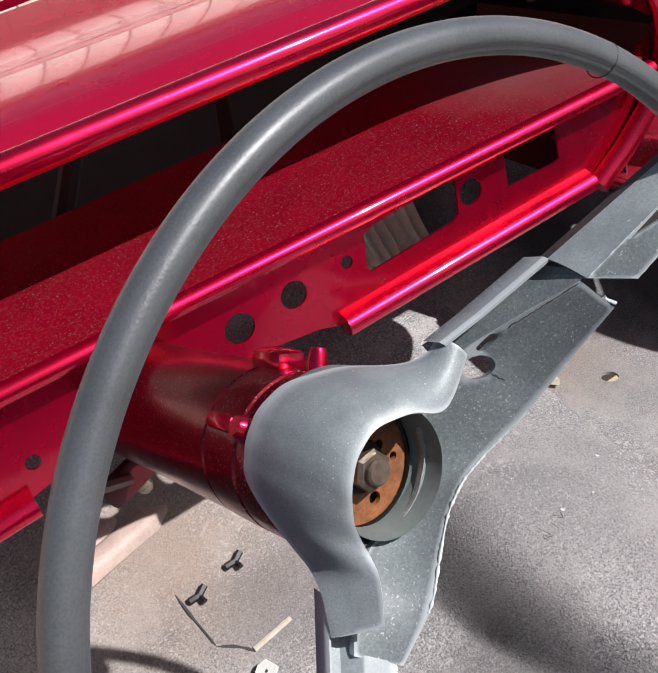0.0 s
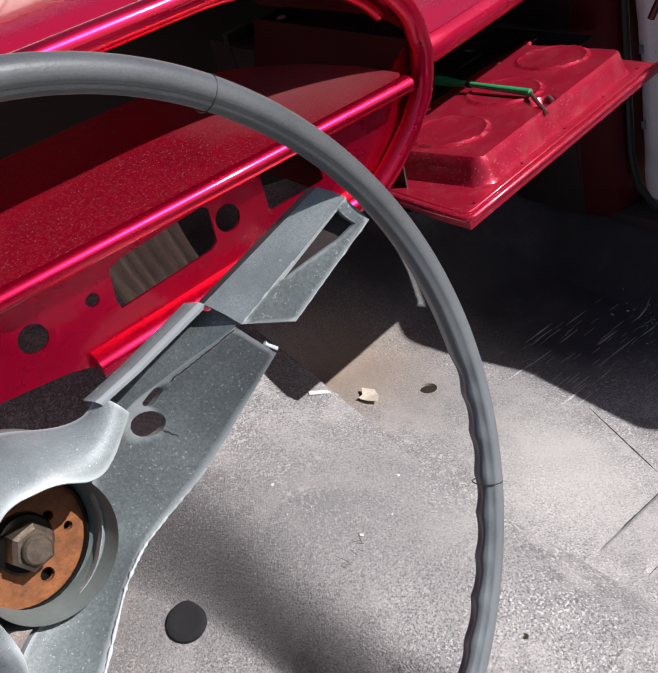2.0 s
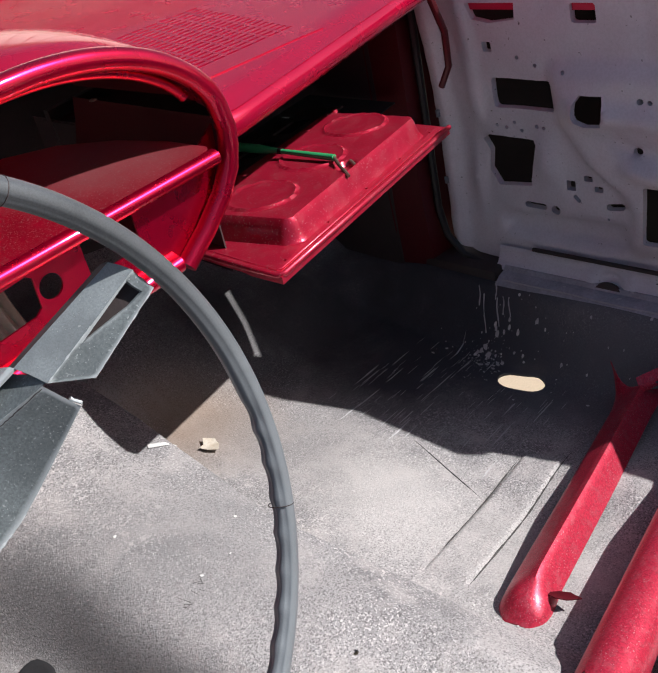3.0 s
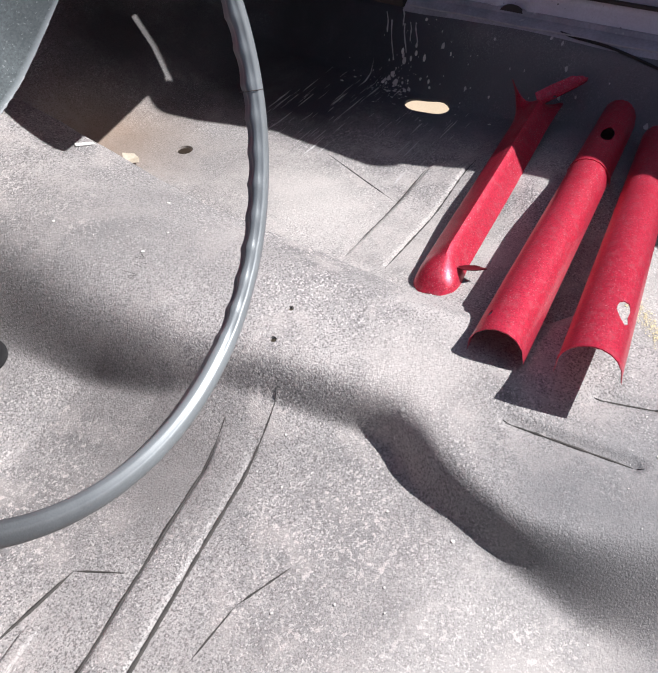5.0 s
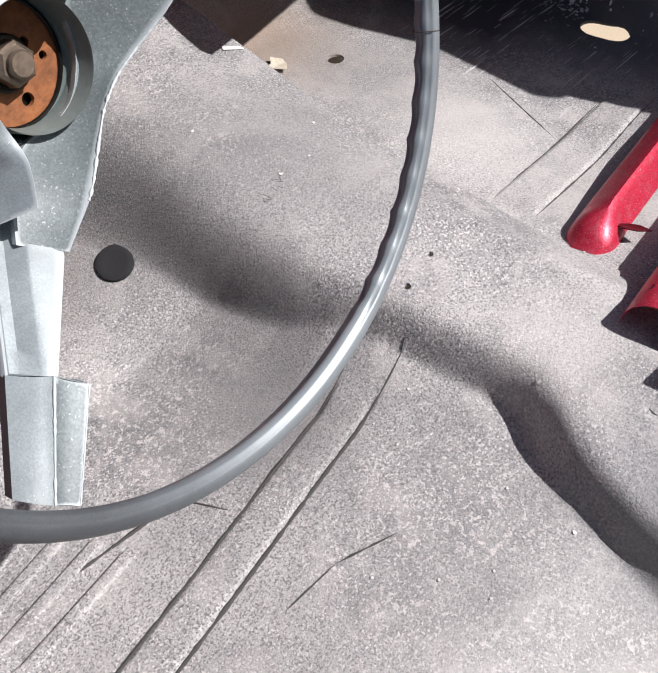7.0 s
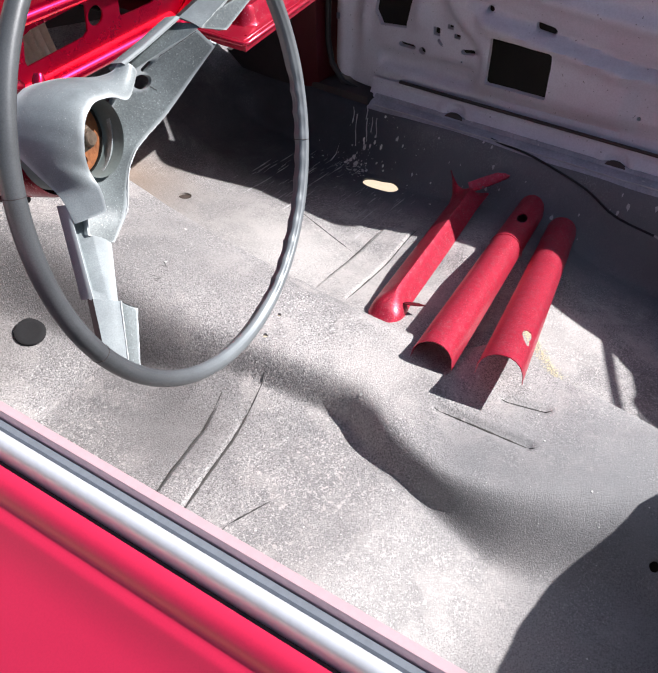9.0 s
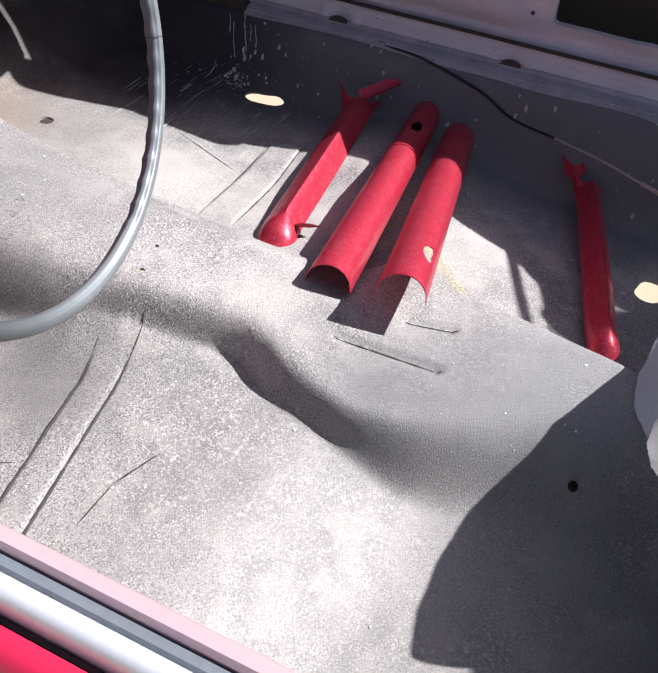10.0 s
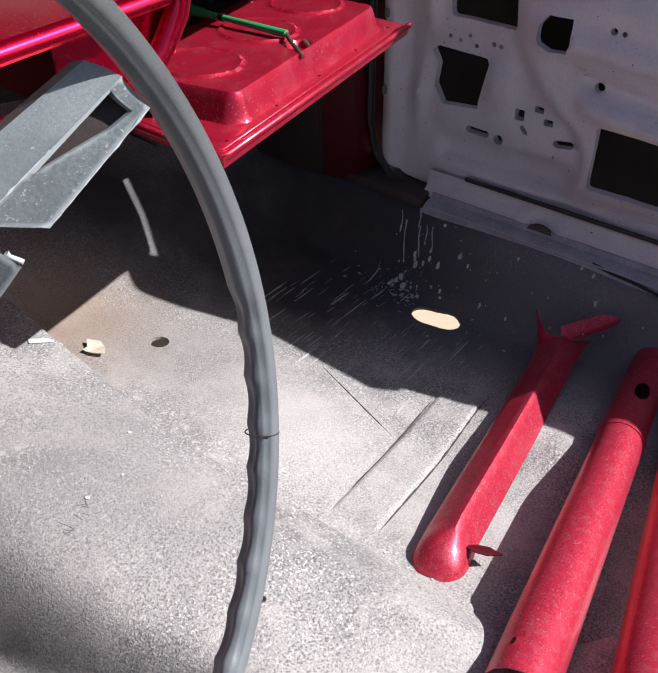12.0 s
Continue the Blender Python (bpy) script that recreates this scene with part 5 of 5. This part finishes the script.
# ---- loose red trim pieces on the floor ----
def half_shell(a, b, width, height, ends=(1.0, 1.0), cut=()):
    """A long half-round cover, open below, from a to b."""
    a, b = Vector(a), Vector(b)
    length = (b - a).length
    t = (b - a).normalized()
    side = t.cross(Vector((0, 0, 1))).normalized()
    up = side.cross(t)

    def lay(u, v):
        k = ends[0] + (ends[1] - ends[0]) * u / length
        w = v / width * math.pi
        return a + t * u - side * (math.cos(w) * width * k / 2) + up * (max(0.0, math.sin(w)) ** 0.8 * height * k)
    holes = [[(x * length, w / math.pi * width) for x, w in c] for c in cut]
    return sheet([(0, 0), (length, 0), (length, width), (0, width)], holes, 0.006, lay, 0.0014, -up)


def blob(s0, w0, rs, rw, n=14):
    return [(s0 + rs * math.cos(2 * math.pi * k / n), w0 + rw * math.sin(2 * math.pi * k / n)) for k in range(n)]


G = "loose trim covers"
# flared cover resting from the hump to the sill
p1 = thing("pillar_cover", (0.7, 0.0, 0.05), label="dusty red trim cover with flared ears on the floor", category="trim piece", group=G)
P1_SIDES = [  # along, left, right, height
    (0.0, 0.014, 0.013, 0.001), (0.015, 0.023, 0.023, 0.013), (0.04, 0.028, 0.0265, 0.021), (0.08, 0.029, 0.0265, 0.027), (0.13, 0.029, 0.0245, 0.032), (0.5, 0.027, 0.026, 0.031), (0.84, 0.026, 0.025, 0.028), (0.91, 0.030, 0.026, 0.026), (0.96, 0.040, 0.027, 0.024), (1.0, 0.052, 0.028, 0.022)]


def pillar_cover_mesh(a, b, slim=1.0):
    """A pressed cover with a dusty broad face, a ridge and a narrow steep face, a rounded toe and a forked far end."""
    a, b = Vector(a), Vector(b)
    way = b - a
    t = way.normalized()
    side = t.cross(Vector((0, 0, 1))).normalized()
    up = side.cross(t)

    def lay(u, v):
        k, q = u / 0.48, v / 0.075
        lf, rt, h = (sum(w * along([(row[0], row[c]) for row in P1_SIDES], min(1.0, max(0.0, k + d))) for d, w in ((-0.012, 0.3), (0.0, 0.4), (0.012, 0.3))) for c in (1, 2, 3))
        dome = 1 - smooth_step(0.05, 0.13, k)
        facet = 0.18 * smooth_step(0.0, 0.07, q) + 0.82 * min(1.0, q / 0.60) if q < 0.60 else 1.0 - 0.95 * (q - 0.60) / 0.40
        facet -= 0.05 * math.exp(-((q - 0.60) / 0.05) ** 2)
        z = h * (facet + (math.sin(math.pi * min(1.0, max(0.0, q))) ** 0.6 - facet) * dome)
        z += 0.030 * smooth_step(0.88, 1.0, k) * (1 - smooth_step(0.0, 0.45, q)) - 0.010 * smooth_step(0.93, 1.0, k) * math.sin(math.pi * q)
        cut_back = 0.030 * smooth_step(0.90, 1.0, k) * math.sin(math.pi * min(1.0, q * 1.05)) ** 0.8
        return a + way * k - t * cut_back + side * ((-lf + (lf + rt) * q) * slim) + up * z
    return sheet([(0, 0), (0.48, 0), (0.48, 0.075), (0, 0.075)], [], 0.0055, lay, 0.0014, -up)


def tongue_mesh(root, tip, width, dish, hole=True):
    """A small curled ear with a screw hole."""
    root, tip = Vector(root), Vector(tip)
    t = (tip - root).normalized()
    side = t.cross(Vector((0, 0, 1))).normalized()
    length = (tip - root).length
    outer = [(0, -0.5), (0.35, -0.5), (0.75, -0.44), (0.93, -0.25), (1.0, 0.0), (0.93, 0.25), (0.75, 0.44), (0.35, 0.5), (0, 0.5)]
    return sheet([(x * length, y * width) for x, y in outer], [ring(0.32 * length, 0.0, 0.0030, 10)] if hole else [], 0.004,
                 lambda u, v: root + t * u + side * v + Vector((0, 0, dish * ((2 * v / width) ** 2 + 0.6 * (u / length) ** 2))), 0.0014)


part("cover", pillar_cover_mesh((0.449, -0.039, 0.070), (0.915, 0.034, 0.034)), red_trim, p1, smooth=32)
part("ear", tongue_mesh((0.878, 0.026, 0.054), (0.934, -0.022, 0.070), 0.030, 0.010), red_trim, p1, "curled ear with a screw hole", smooth=60)
ear_bm = sheet([(0.0, 0.003), (0.010, 0.010), (0.022, 0.011), (0.036, 0.0), (0.022, -0.009), (0.010, -0.008), (0.0, -0.003)], [], 0.004, lambda a, b: (0.496 + 0.25 * a - 0.75 * b, -0.049 - 0.95 * a - 0.2 * b, 0.080 + 0.1 * a + 0.3 * b + 8 * b * b), 0.0014)
part("foot_ear", ear_bm, red_inner, p1, "small leaf-shaped ear", smooth=60)
# two half-round covers
p2 = thing("tube_cover", (0.62, -0.1, 0.08), label="half-round dusty red trim cover lying on the hump", category="trim piece", group=G)
part("cover", half_shell((0.355, -0.168, 0.124), (0.935, -0.074, 0.020), 0.053, 0.032, (1.08, 0.92), cut=[blob(0.80, 1.75, 0.035, 0.36), blob(0.05, 1.0, 0.008, 0.08, 8)]), red_trim, p2, smooth=60)
part("seam_band", half_shell((0.735, -0.1065, 0.0542), (0.745, -0.105, 0.0525), 0.056, 0.034), red_trim, p2, smooth=60)
p3 = thing("tube_cover", (0.62, -0.2, 0.08), label="half-round dusty red trim cover with a torn opening", category="trim piece", group=G)
part("cover", half_shell((0.352, -0.262, 0.150), (0.915, -0.142, 0.006), 0.055, 0.032, (1.08, 0.95), cut=[[(0.098, 2.38), (0.11, 2.10), (0.128, 1.93), (0.150, 1.97), (0.160, 2.12), (0.165, 2.35), (0.148, 2.48), (0.125, 2.42), (0.110, 2.52)]]), red_trim, p3, smooth=60)
# strip added inside the tear to keep a sun patch off the floor
p3_a, p3_b = Vector((0.352, -0.262, 0.150)), Vector((0.915, -0.142, 0.006))
p3_t = (p3_b - p3_a).normalized()
p3_side = p3_t.cross(Vector((0, 0, 1))).normalized()
p3_up = p3_side.cross(p3_t)
flap = grid([[p3_a + p3_t * u + p3_side * (0.0095 - 0.10 * d + o) + p3_up * (0.0310 - d) for d in (0.0, 0.008, 0.016, 0.024)] for o in (0.0, 0.0012) for u in np.linspace(0.052, 0.102, 8)[::1 if o == 0.0 else -1]], True)
part("tear_sun_stop", flap, red_inner, p3, "small metal strip added inside the tear to stop sunlight", smooth=60)
part("end_hem", half_shell((0.350, -0.2625, 0.1505), (0.356, -0.261, 0.1490), 0.0605, 0.0352), red_trim, p3, "thin rolled end hem", smooth=60)
p4 = thing("pillar_cover", (0.8, -0.4, 0.0), label="dark red trim cover with flared ears in the shade", category="trim piece", group=G)
part("cover", pillar_cover_mesh((0.515, -0.494, 0.012), (0.950, -0.364, -0.022), 0.80), red_trim, p4, smooth=32)
part("ear", tongue_mesh((0.915, -0.345, 0.0), (0.990, -0.308, 0.028), 0.034, 0.010), red_trim, p4, "curled ear with a screw hole", smooth=60)

# ---- plastic bag ----
bag = thing("plastic_bag", (0.50, -0.80, 0.0), label="large crumpled white plastic bag on the rear floor", category="plastic bag")


from mathutils.bvhtree import BVHTree


def bag_mesh(corners, grain, seed):
    """A slack bag: the hull of its corners, broken into flat facets, long folds and fine crumples."""
    rnd = random.Random(seed)
    bm = bmesh.new()
    for p in corners:
        bm.verts.new(p)
    bmesh.ops.convex_hull(bm, input=bm.verts)
    bmesh.ops.delete(bm, geom=[v for v in bm.verts if not v.link_faces], context="VERTS")
    bmesh.ops.triangulate(bm, faces=bm.faces)
    for cuts in (3, 2, 2):
        bmesh.ops.subdivide_edges(bm, edges=bm.edges, cuts=cuts - 1, use_grid_fill=True, smooth=0.12)
        bmesh.ops.triangulate(bm, faces=bm.faces)
    bm.normal_update()
    shift = {}
    for v in bm.verts:
        p = v.co
        fold = 0.020 * abs(noise.noise(p * 6 + Vector((seed, 1, 2)))) + 0.010 * abs(noise.noise(Vector((p.x * 15, p.y * 15, p.z * 5)))) + 0.005 * noise.noise(p * 34)
        shift[v] = v.normal * (-grain * fold + rnd.uniform(-0.0012, 0.0012))
    for v, d in shift.items():
        v.co += d
        v.co.z = max(floor_height(max(-0.28, min(v.co.x, 0.98)), max(v.co.y, -0.94)) + 0.003, v.co.z)
    bmesh.ops.smooth_vert(bm, verts=bm.verts, factor=0.25, use_axis_x=True, use_axis_y=True, use_axis_z=True)
    return bm


BAG_BACK = [(0.40, -0.93, 0.03), (0.85, -0.90, 0.02), (0.86, -0.66, 0.02), (0.80, -0.82, 0.18)]
# unseen ridge, added to cast the curved shadow on the rear floor
BAG_SHADOW_RIDGE = [(0.221, -0.70, 0.325), (0.284, -0.70, 0.330), (0.377, -0.70, 0.322), (0.424, -0.70, 0.308), (0.473, -0.70, 0.275), (0.548, -0.70, 0.266)]
BODY = [(0.423, -0.609, 0.240), (0.396, -0.585, 0.220), (0.390, -0.575, 0.188), (0.368, -0.561, 0.125), (0.329, -0.555, 0.085), (0.323, -0.571, 0.054), (0.294, -0.623, 0.025), (0.256, -0.697, 0.020), (0.215, -0.800, 0.030),
        (0.298, -0.618, 0.149), (0.266, -0.627, 0.225), (0.247, -0.665, 0.172), (0.225, -0.760, 0.230), (0.328, -0.687, 0.270), (0.512, -0.652, 0.240), (0.487, -0.776, 0.280)] + BAG_SHADOW_RIDGE + BAG_BACK
film = bag_mesh(BODY, 1.0, 21)
film.normal_update()
bag_tree = BVHTree.FromBMesh(film)
part("film", film, bag_mat, bag, smooth=30)
NECK = [(0.723, -0.572, 0.20), (0.600, -0.553, 0.15), (0.518, -0.542, 0.11), (0.434, -0.531, 0.08), (0.378, -0.541, 0.07), (0.340, -0.566, 0.055), (0.50, -0.62, 0.18), (0.60, -0.70, 0.23), (0.78, -0.64, 0.20), (0.76, -0.60, 0.05), (0.72, -0.74, 0.23)]
part("loose_film", bag_mesh(NECK, 0.8, 5), film_mat, bag, "slack clear film at the bag's neck", smooth=30)


def printed(words, at, right, up, size, away):
    """Outlined lettering laid on to the film."""
    cu = bpy.data.curves.new("print", "FONT")
    cu.body, cu.size, cu.fill_mode, cu.bevel_depth, cu.bevel_resolution = words, size, "NONE", 0.0007, 0
    tmp = bpy.data.objects.new("print_tmp", cu)
    me = bpy.data.meshes.new_from_object(tmp)
    bm = bmesh.new()
    bm.from_mesh(me)
    bpy.data.objects.remove(tmp)
    bpy.data.curves.remove(cu)
    bpy.data.meshes.remove(me)
    for v in bm.verts:
        p = at + right * v.co.x + up * v.co.y
        hit = bag_tree.ray_cast(p - away * 0.4, away)[0]
        v.co = (hit if hit is not None else p) - away * (0.0012 + v.co.z)
    return bm


look_in = Vector((0.74, -0.06, -0.67)).normalized()
to_right = Vector((0.10, -0.93, 0.16)).normalized()
to_up = to_right.cross(look_in).normalized()
to_right, to_up = to_right * 0.95 + to_up * 0.31, to_up * 0.95 - to_right * 0.10
part("print", printed("PAI", Vector((0.317, -0.606, 0.168)), to_right, to_up, 0.033, look_in), ink_mat, bag, "dark outlined letters", smooth=0)

# ---- cable along the sill ----
cable = thing("cable", (0.95, -0.1, 0.05), label="thin black cable with a bare steel end along the sill", category="cable")
cab = [(x, y, max(z, floor_height(min(x, 0.99), y) + 0.004)) for x, y, z in [(1.0, 0.075, 0.104), (0.985, 0.03, 0.092), (0.978, -0.044, 0.075), (0.962, -0.152, 0.060), (0.943, -0.22, 0.057), (0.916, -0.299, 0.060), (0.87, -0.392, 0.070), (0.788, -0.505, 0.090), (0.728, -0.596, 0.110), (0.66, -0.68, 0.13)]]


def bend(points, n=6):
    """A smooth line through the points."""
    pts = [Vector(p) for p in points]
    out = []
    for k in range(len(pts) - 1):
        a, b, c, d = pts[max(0, k - 1)], pts[k], pts[k + 1], pts[min(len(pts) - 1, k + 2)]
        for q in range(n):
            t = q / n
            out.append(0.5 * (2 * b + (c - a) * t + (2 * a - 5 * b + 4 * c - d) * t * t + (3 * b - a - 3 * c + d) * t ** 3))
    return out + [pts[-1]]


part("sheath", tube(bend(cab[:6]), 0.0022, 8), wire_mat, cable, "black plastic sheath")
part("core", tube(bend(cab[5:]), 0.0019, 8), grey_wire, cable, "bare steel wire")
part("crimp", tube([Vector(cab[6]).lerp(Vector(cab[7]), 0.55), Vector(cab[6]).lerp(Vector(cab[7]), 0.95)], 0.0034, 8), grey_wire, cable, "crimped steel sleeve")

# ---- small things on the floor ----
def on_floor(x, y, up=0.0):
    return Vector((x, y, floor_height(x, y) + up))


leaf = sheet([(0.0, -0.018), (0.010, -0.008), (0.014, 0.004), (0.004, 0.016), (-0.004, 0.006), (-0.012, 0.004), (-0.008, -0.008)], [], 0.004, lambda a, b: on_floor(0.470 + 1.05 * a, 0.447 + 1.05 * b, 0.004 + 8 * a * a + 0.2 * abs(b)), 0.0006)
part("dry_leaf", leaf, leaf_mat, label="pale curled dry leaf on the floor", category="leaf")
br = sheet([(-0.020, 0.012), (-0.004, 0.012), (0.004, 0.018), (0.014, 0.018), (0.020, 0.004), (0.010, -0.004), (0.006, -0.018), (-0.004, -0.020), (-0.014, -0.006)], [ring(-0.008, 0.004, 0.0025, 8), ring(0.008, 0.008, 0.002, 8)], 0.006,
           lambda a, b: on_floor(-0.048 + a, 0.293 + b, 0.010 + 0.12 * a), 0.002)
part("sheet_metal_bracket", br, white_mat, label="small white sheet metal bracket lying on the floor", category="bracket")
strip = grid([[on_floor(-0.037 + 0.048 * t - o * 0.1, 0.333 + 0.007 * t + o, 0.0015 + 0.001 * (o == 0)) for o in (-0.003, 0.0, 0.003)] for t in np.linspace(0, 1, 8)])
part("paint_strip", strip, leaf_mat, label="short pale peeled strip lying on the floor", category="strip")
for x, y in ((-0.004, 0.425), (-0.055, 0.415)):
    c = on_floor(x, y, 0.006)
    clip = merge(tube([c + Vector((-0.012, 0, 0)), c, c + Vector((0.010, 0.006, 0.003))], 0.004, 6), tube([c, c + Vector((0.002, -0.010, -0.002))], 0.003, 6))
    part("wire_clip", clip, wire_mat, label="small black clip on the floor", category="clip")
pleat_rows = []
for k in range(31):
    s_ = k / 30
    x = 0.172 + 0.085 * s_
    pleat_rows.append([(x + 0.012 * (1 - h) ** 2, 0.33 + 0.005 * math.sin(s_ * 44) + 0.015 * h, 0.452 + 0.075 * h - 0.02 * s_) for h in np.linspace(0, 1, 8)])
part("pleated_duct", grid(pleat_rows), leaf_mat, label="beige pleated hose end behind the radio opening", category="air hose", smooth=60)
root = thing("column_bracket", (-0.07, 0.36, 0.36), label="dark red column bracket with a bare bolt", category="bracket")
part("flange", block((0.05, 0.010, 0.03), (-0.075, 0.35, 0.365), 0.004, Matrix.Rotation(radians(-20), 4, "Y")), red_inner, root)
part("stay", tube([(-0.12, 0.27, 0.44), (-0.10, 0.31, 0.40), (-0.065, 0.36, 0.355)], 0.006, 8), red_inner, root)
part("bolt", revolve([(0.0, 0.006), (0.006, 0.005), (0.008, 0.0), (0.008, -0.01)], 8), steel, root, "bare bolt head", local=True).matrix_basis = Matrix.Translation((0.008, 0.005, -0.022)) @ Matrix.Rotation(radians(70), 4, "X")
pedal = thing("brake_pedal", (-0.06, 0.5, 0.2), label="pale ribbed pedal pad under the dashboard", category="pedal")
pad_rows = []
for k in range(25):
    s_ = k / 24
    rib = 0.006 * abs(math.sin(3 * math.pi * s_)) ** 0.5
    row = []
    for u in (-1.0, -0.985, -0.95, -0.5, 0.0, 0.5, 0.95, 0.985, 1.0):
        drop = 0.010 * smooth_step(0.94, 1.0, abs(u)) + 0.006 * smooth_step(0.06, 0.0, min(s_, 1 - s_))
        row.append((-0.066 + 0.070 * u + 0.024 * (s_ - 0.5), 0.520 + 0.020 * u + 0.092 * (s_ - 0.5), 0.214 + 0.034 * (s_ - 0.5) + rib - drop))
    pad_rows.append(row)
part("pad", merge(grid(pad_rows), block((0.134, 0.080, 0.008), (-0.066, 0.520, 0.206), 0.003, Matrix.Rotation(radians(15), 4, "Z") @ Matrix.Rotation(radians(20), 4, "X"))), pedal_mat, pedal, smooth=60)
part("arm", tube([(-0.08, 0.52, 0.18), (-0.07, 0.60, 0.25), (-0.06, 0.66, 0.40)], 0.010, 8), black_metal, pedal)


# ---- scuffs and flakes of pale paint ----
def flakes(count, place, seed, lo, hi, stretch=1.0):
    rnd = random.Random(seed)
    bm = bmesh.new()
    for _ in range(count):
        x, y = place(rnd)
        if abs(x - 0.883) < 0.034 and abs(y - 0.217) < 0.042:
            continue
        r = lo + (hi - lo) * rnd.random() ** 4
        w = rnd.random() * 3.14
        pts = []
        for k in range(7):
            a = 2 * math.pi * k / 7
            q = r * (0.6 + 0.6 * rnd.random())
            u, v = q * math.cos(a) * stretch, q * math.sin(a)
            px, py = x + u * math.cos(w if stretch == 1.0 else 0.11) - v * math.sin(w if stretch == 1.0 else 0.11), y + u * math.sin(w if stretch == 1.0 else 0.11) + v * math.cos(w if stretch == 1.0 else 0.11)
            pts.append(bm.verts.new(on_floor(px, py, 0.0012)))
        bm.faces.new(pts)
    return bm


part("paint_flakes", flakes(110, lambda r: (r.gauss(0.90, 0.030), r.gauss(0.26, 0.06)), 3, 0.0006, 0.0034), white_mat, label="pale paint flakes and drips by the sill", category="paint flakes", kind="stuff", smooth=0)
part("dust_scuffs", flakes(120, lambda r: (r.uniform(0.66, 0.90), r.uniform(0.12, 0.41)), 5, 0.0004, 0.0013, 30.0), scuff_mat, label="pale scuffed streaks across the dark floor", category="scuffs", kind="stuff", smooth=0)
part("dust_spots", flakes(160, lambda r: (r.uniform(-0.15, 0.45), r.uniform(-0.5, 0.3)), 9, 0.0005, 0.0020), white_mat, label="scattered pale paint spots on the floor", category="paint spots", kind="stuff", smooth=0)
def along_mark(r):
    t = r.random()
    return 0.615 - 0.085 * t + r.gauss(0, 0.0065), -0.188 - 0.105 * t + r.gauss(0, 0.0065)


part("crayon_mark", flakes(1500, along_mark, 19, 0.0003, 0.0013), tape_mat, label="faded yellow crayon mark on the floor", category="paint mark", kind="stuff", smooth=0)
part("paint_splash", flakes(150, lambda r: (r.gauss(0.905, 0.020), r.gauss(0.293, 0.020)), 23, 0.0005, 0.0038), scuff_mat, label="pale splashed paint below the door sill", category="paint splash", kind="stuff", smooth=0)
part("paint_spots", flakes(46, lambda r: (r.uniform(0.90, 0.985), r.uniform(-0.6, 0.34)), 15, 0.001, 0.0048), scuff_mat, label="splashed pale paint spots along the dark sill", category="paint spots", kind="stuff", smooth=0)
spot_rnd, spot_bm = random.Random(44), bmesh.new()
for k in range(60):
    y, z, r = spot_rnd.gauss(-0.49, 0.045), spot_rnd.gauss(0.245, 0.035), 0.0008 + 0.0022 * spot_rnd.random() ** 2
    spot_bm.faces.new([spot_bm.verts.new((door_x(y, z) - 0.0012, y + r * math.cos(a), z + r * math.sin(a) * 1.3)) for a in np.linspace(0, 2 * math.pi, 8)[:-1]])
part("door_paint_spots", spot_bm, white_mat, label="pale paint spots splashed on the grey door", category="paint spots", kind="stuff", smooth=0)
rnd = random.Random(8)
drips = []
for k in range(6):
    x0, y0 = 0.975 + rnd.uniform(-0.012, 0.006), 0.275 + 0.012 * k + rnd.uniform(-0.006, 0.006)
    ln = rnd.uniform(0.2, 0.6)
    drips.append(tube([on_floor(x0 - 0.065 * ln * t, y0 - 0.035 * ln * t + 0.0012 * math.sin(5 * t + 3 * k), 0.0003) for t in np.linspace(0, 1, 9)], [0.0005 + 0.0010 * rnd.random() for _ in range(9)], 5))
part("paint_drips", merge(*drips), scuff_mat, label="pale paint runs down the dark sill side", category="paint drips", kind="stuff", smooth=60)
chip = sheet([(0.0, 0.0), (0.030, -0.010), (0.031, -0.005), (0.003, 0.006)], [], 0.01, lambda a, b: on_floor(0.348 + a, 0.372 + b, 0.002), 0.0008)
part("paper_strip", chip, white_mat, label="small pale strip lying on the hump", category="strip")
scr = random.Random(31)
strokes = []
for k in range(12):
    x0, y0 = 0.243 + scr.uniform(-0.016, 0.016), 0.187 + scr.uniform(-0.006, 0.006)
    dx, dy = scr.uniform(-0.006, 0.006), scr.uniform(-0.007, 0.007)
    strokes.append(tube([on_floor(x0 + dx * t, y0 + dy * t, -0.0001) for t in (-0.7, 0, 0.7)], 0.00033, 5))
part("scratches", merge(*strokes), floor_line_mat, label="small dark scratches on the floor hump", category="scratches", kind="stuff", smooth=0)
# black disc added to darken a spot that blends into shade
grommet = revolve([(0.0, 0.0034), (0.013, 0.0034), (0.018, 0.0040), (0.0205, 0.0030), (0.0225, -0.003)], 28)
gz = floor_height(0.107, 0.308)
slope = Vector((-(floor_height(0.115, 0.308) - floor_height(0.099, 0.308)) / 0.016, -(floor_height(0.107, 0.316) - floor_height(0.107, 0.300)) / 0.016, 1.0)).normalized()
grommet.transform(Matrix.Translation((0.107, 0.308, gz)) @ slope.to_track_quat("Z", "Y").to_matrix().to_4x4())
part("dark_floor_disc", grommet, dark_shell, label="flat black disc added for a dark patch on the floor", category="grommet")
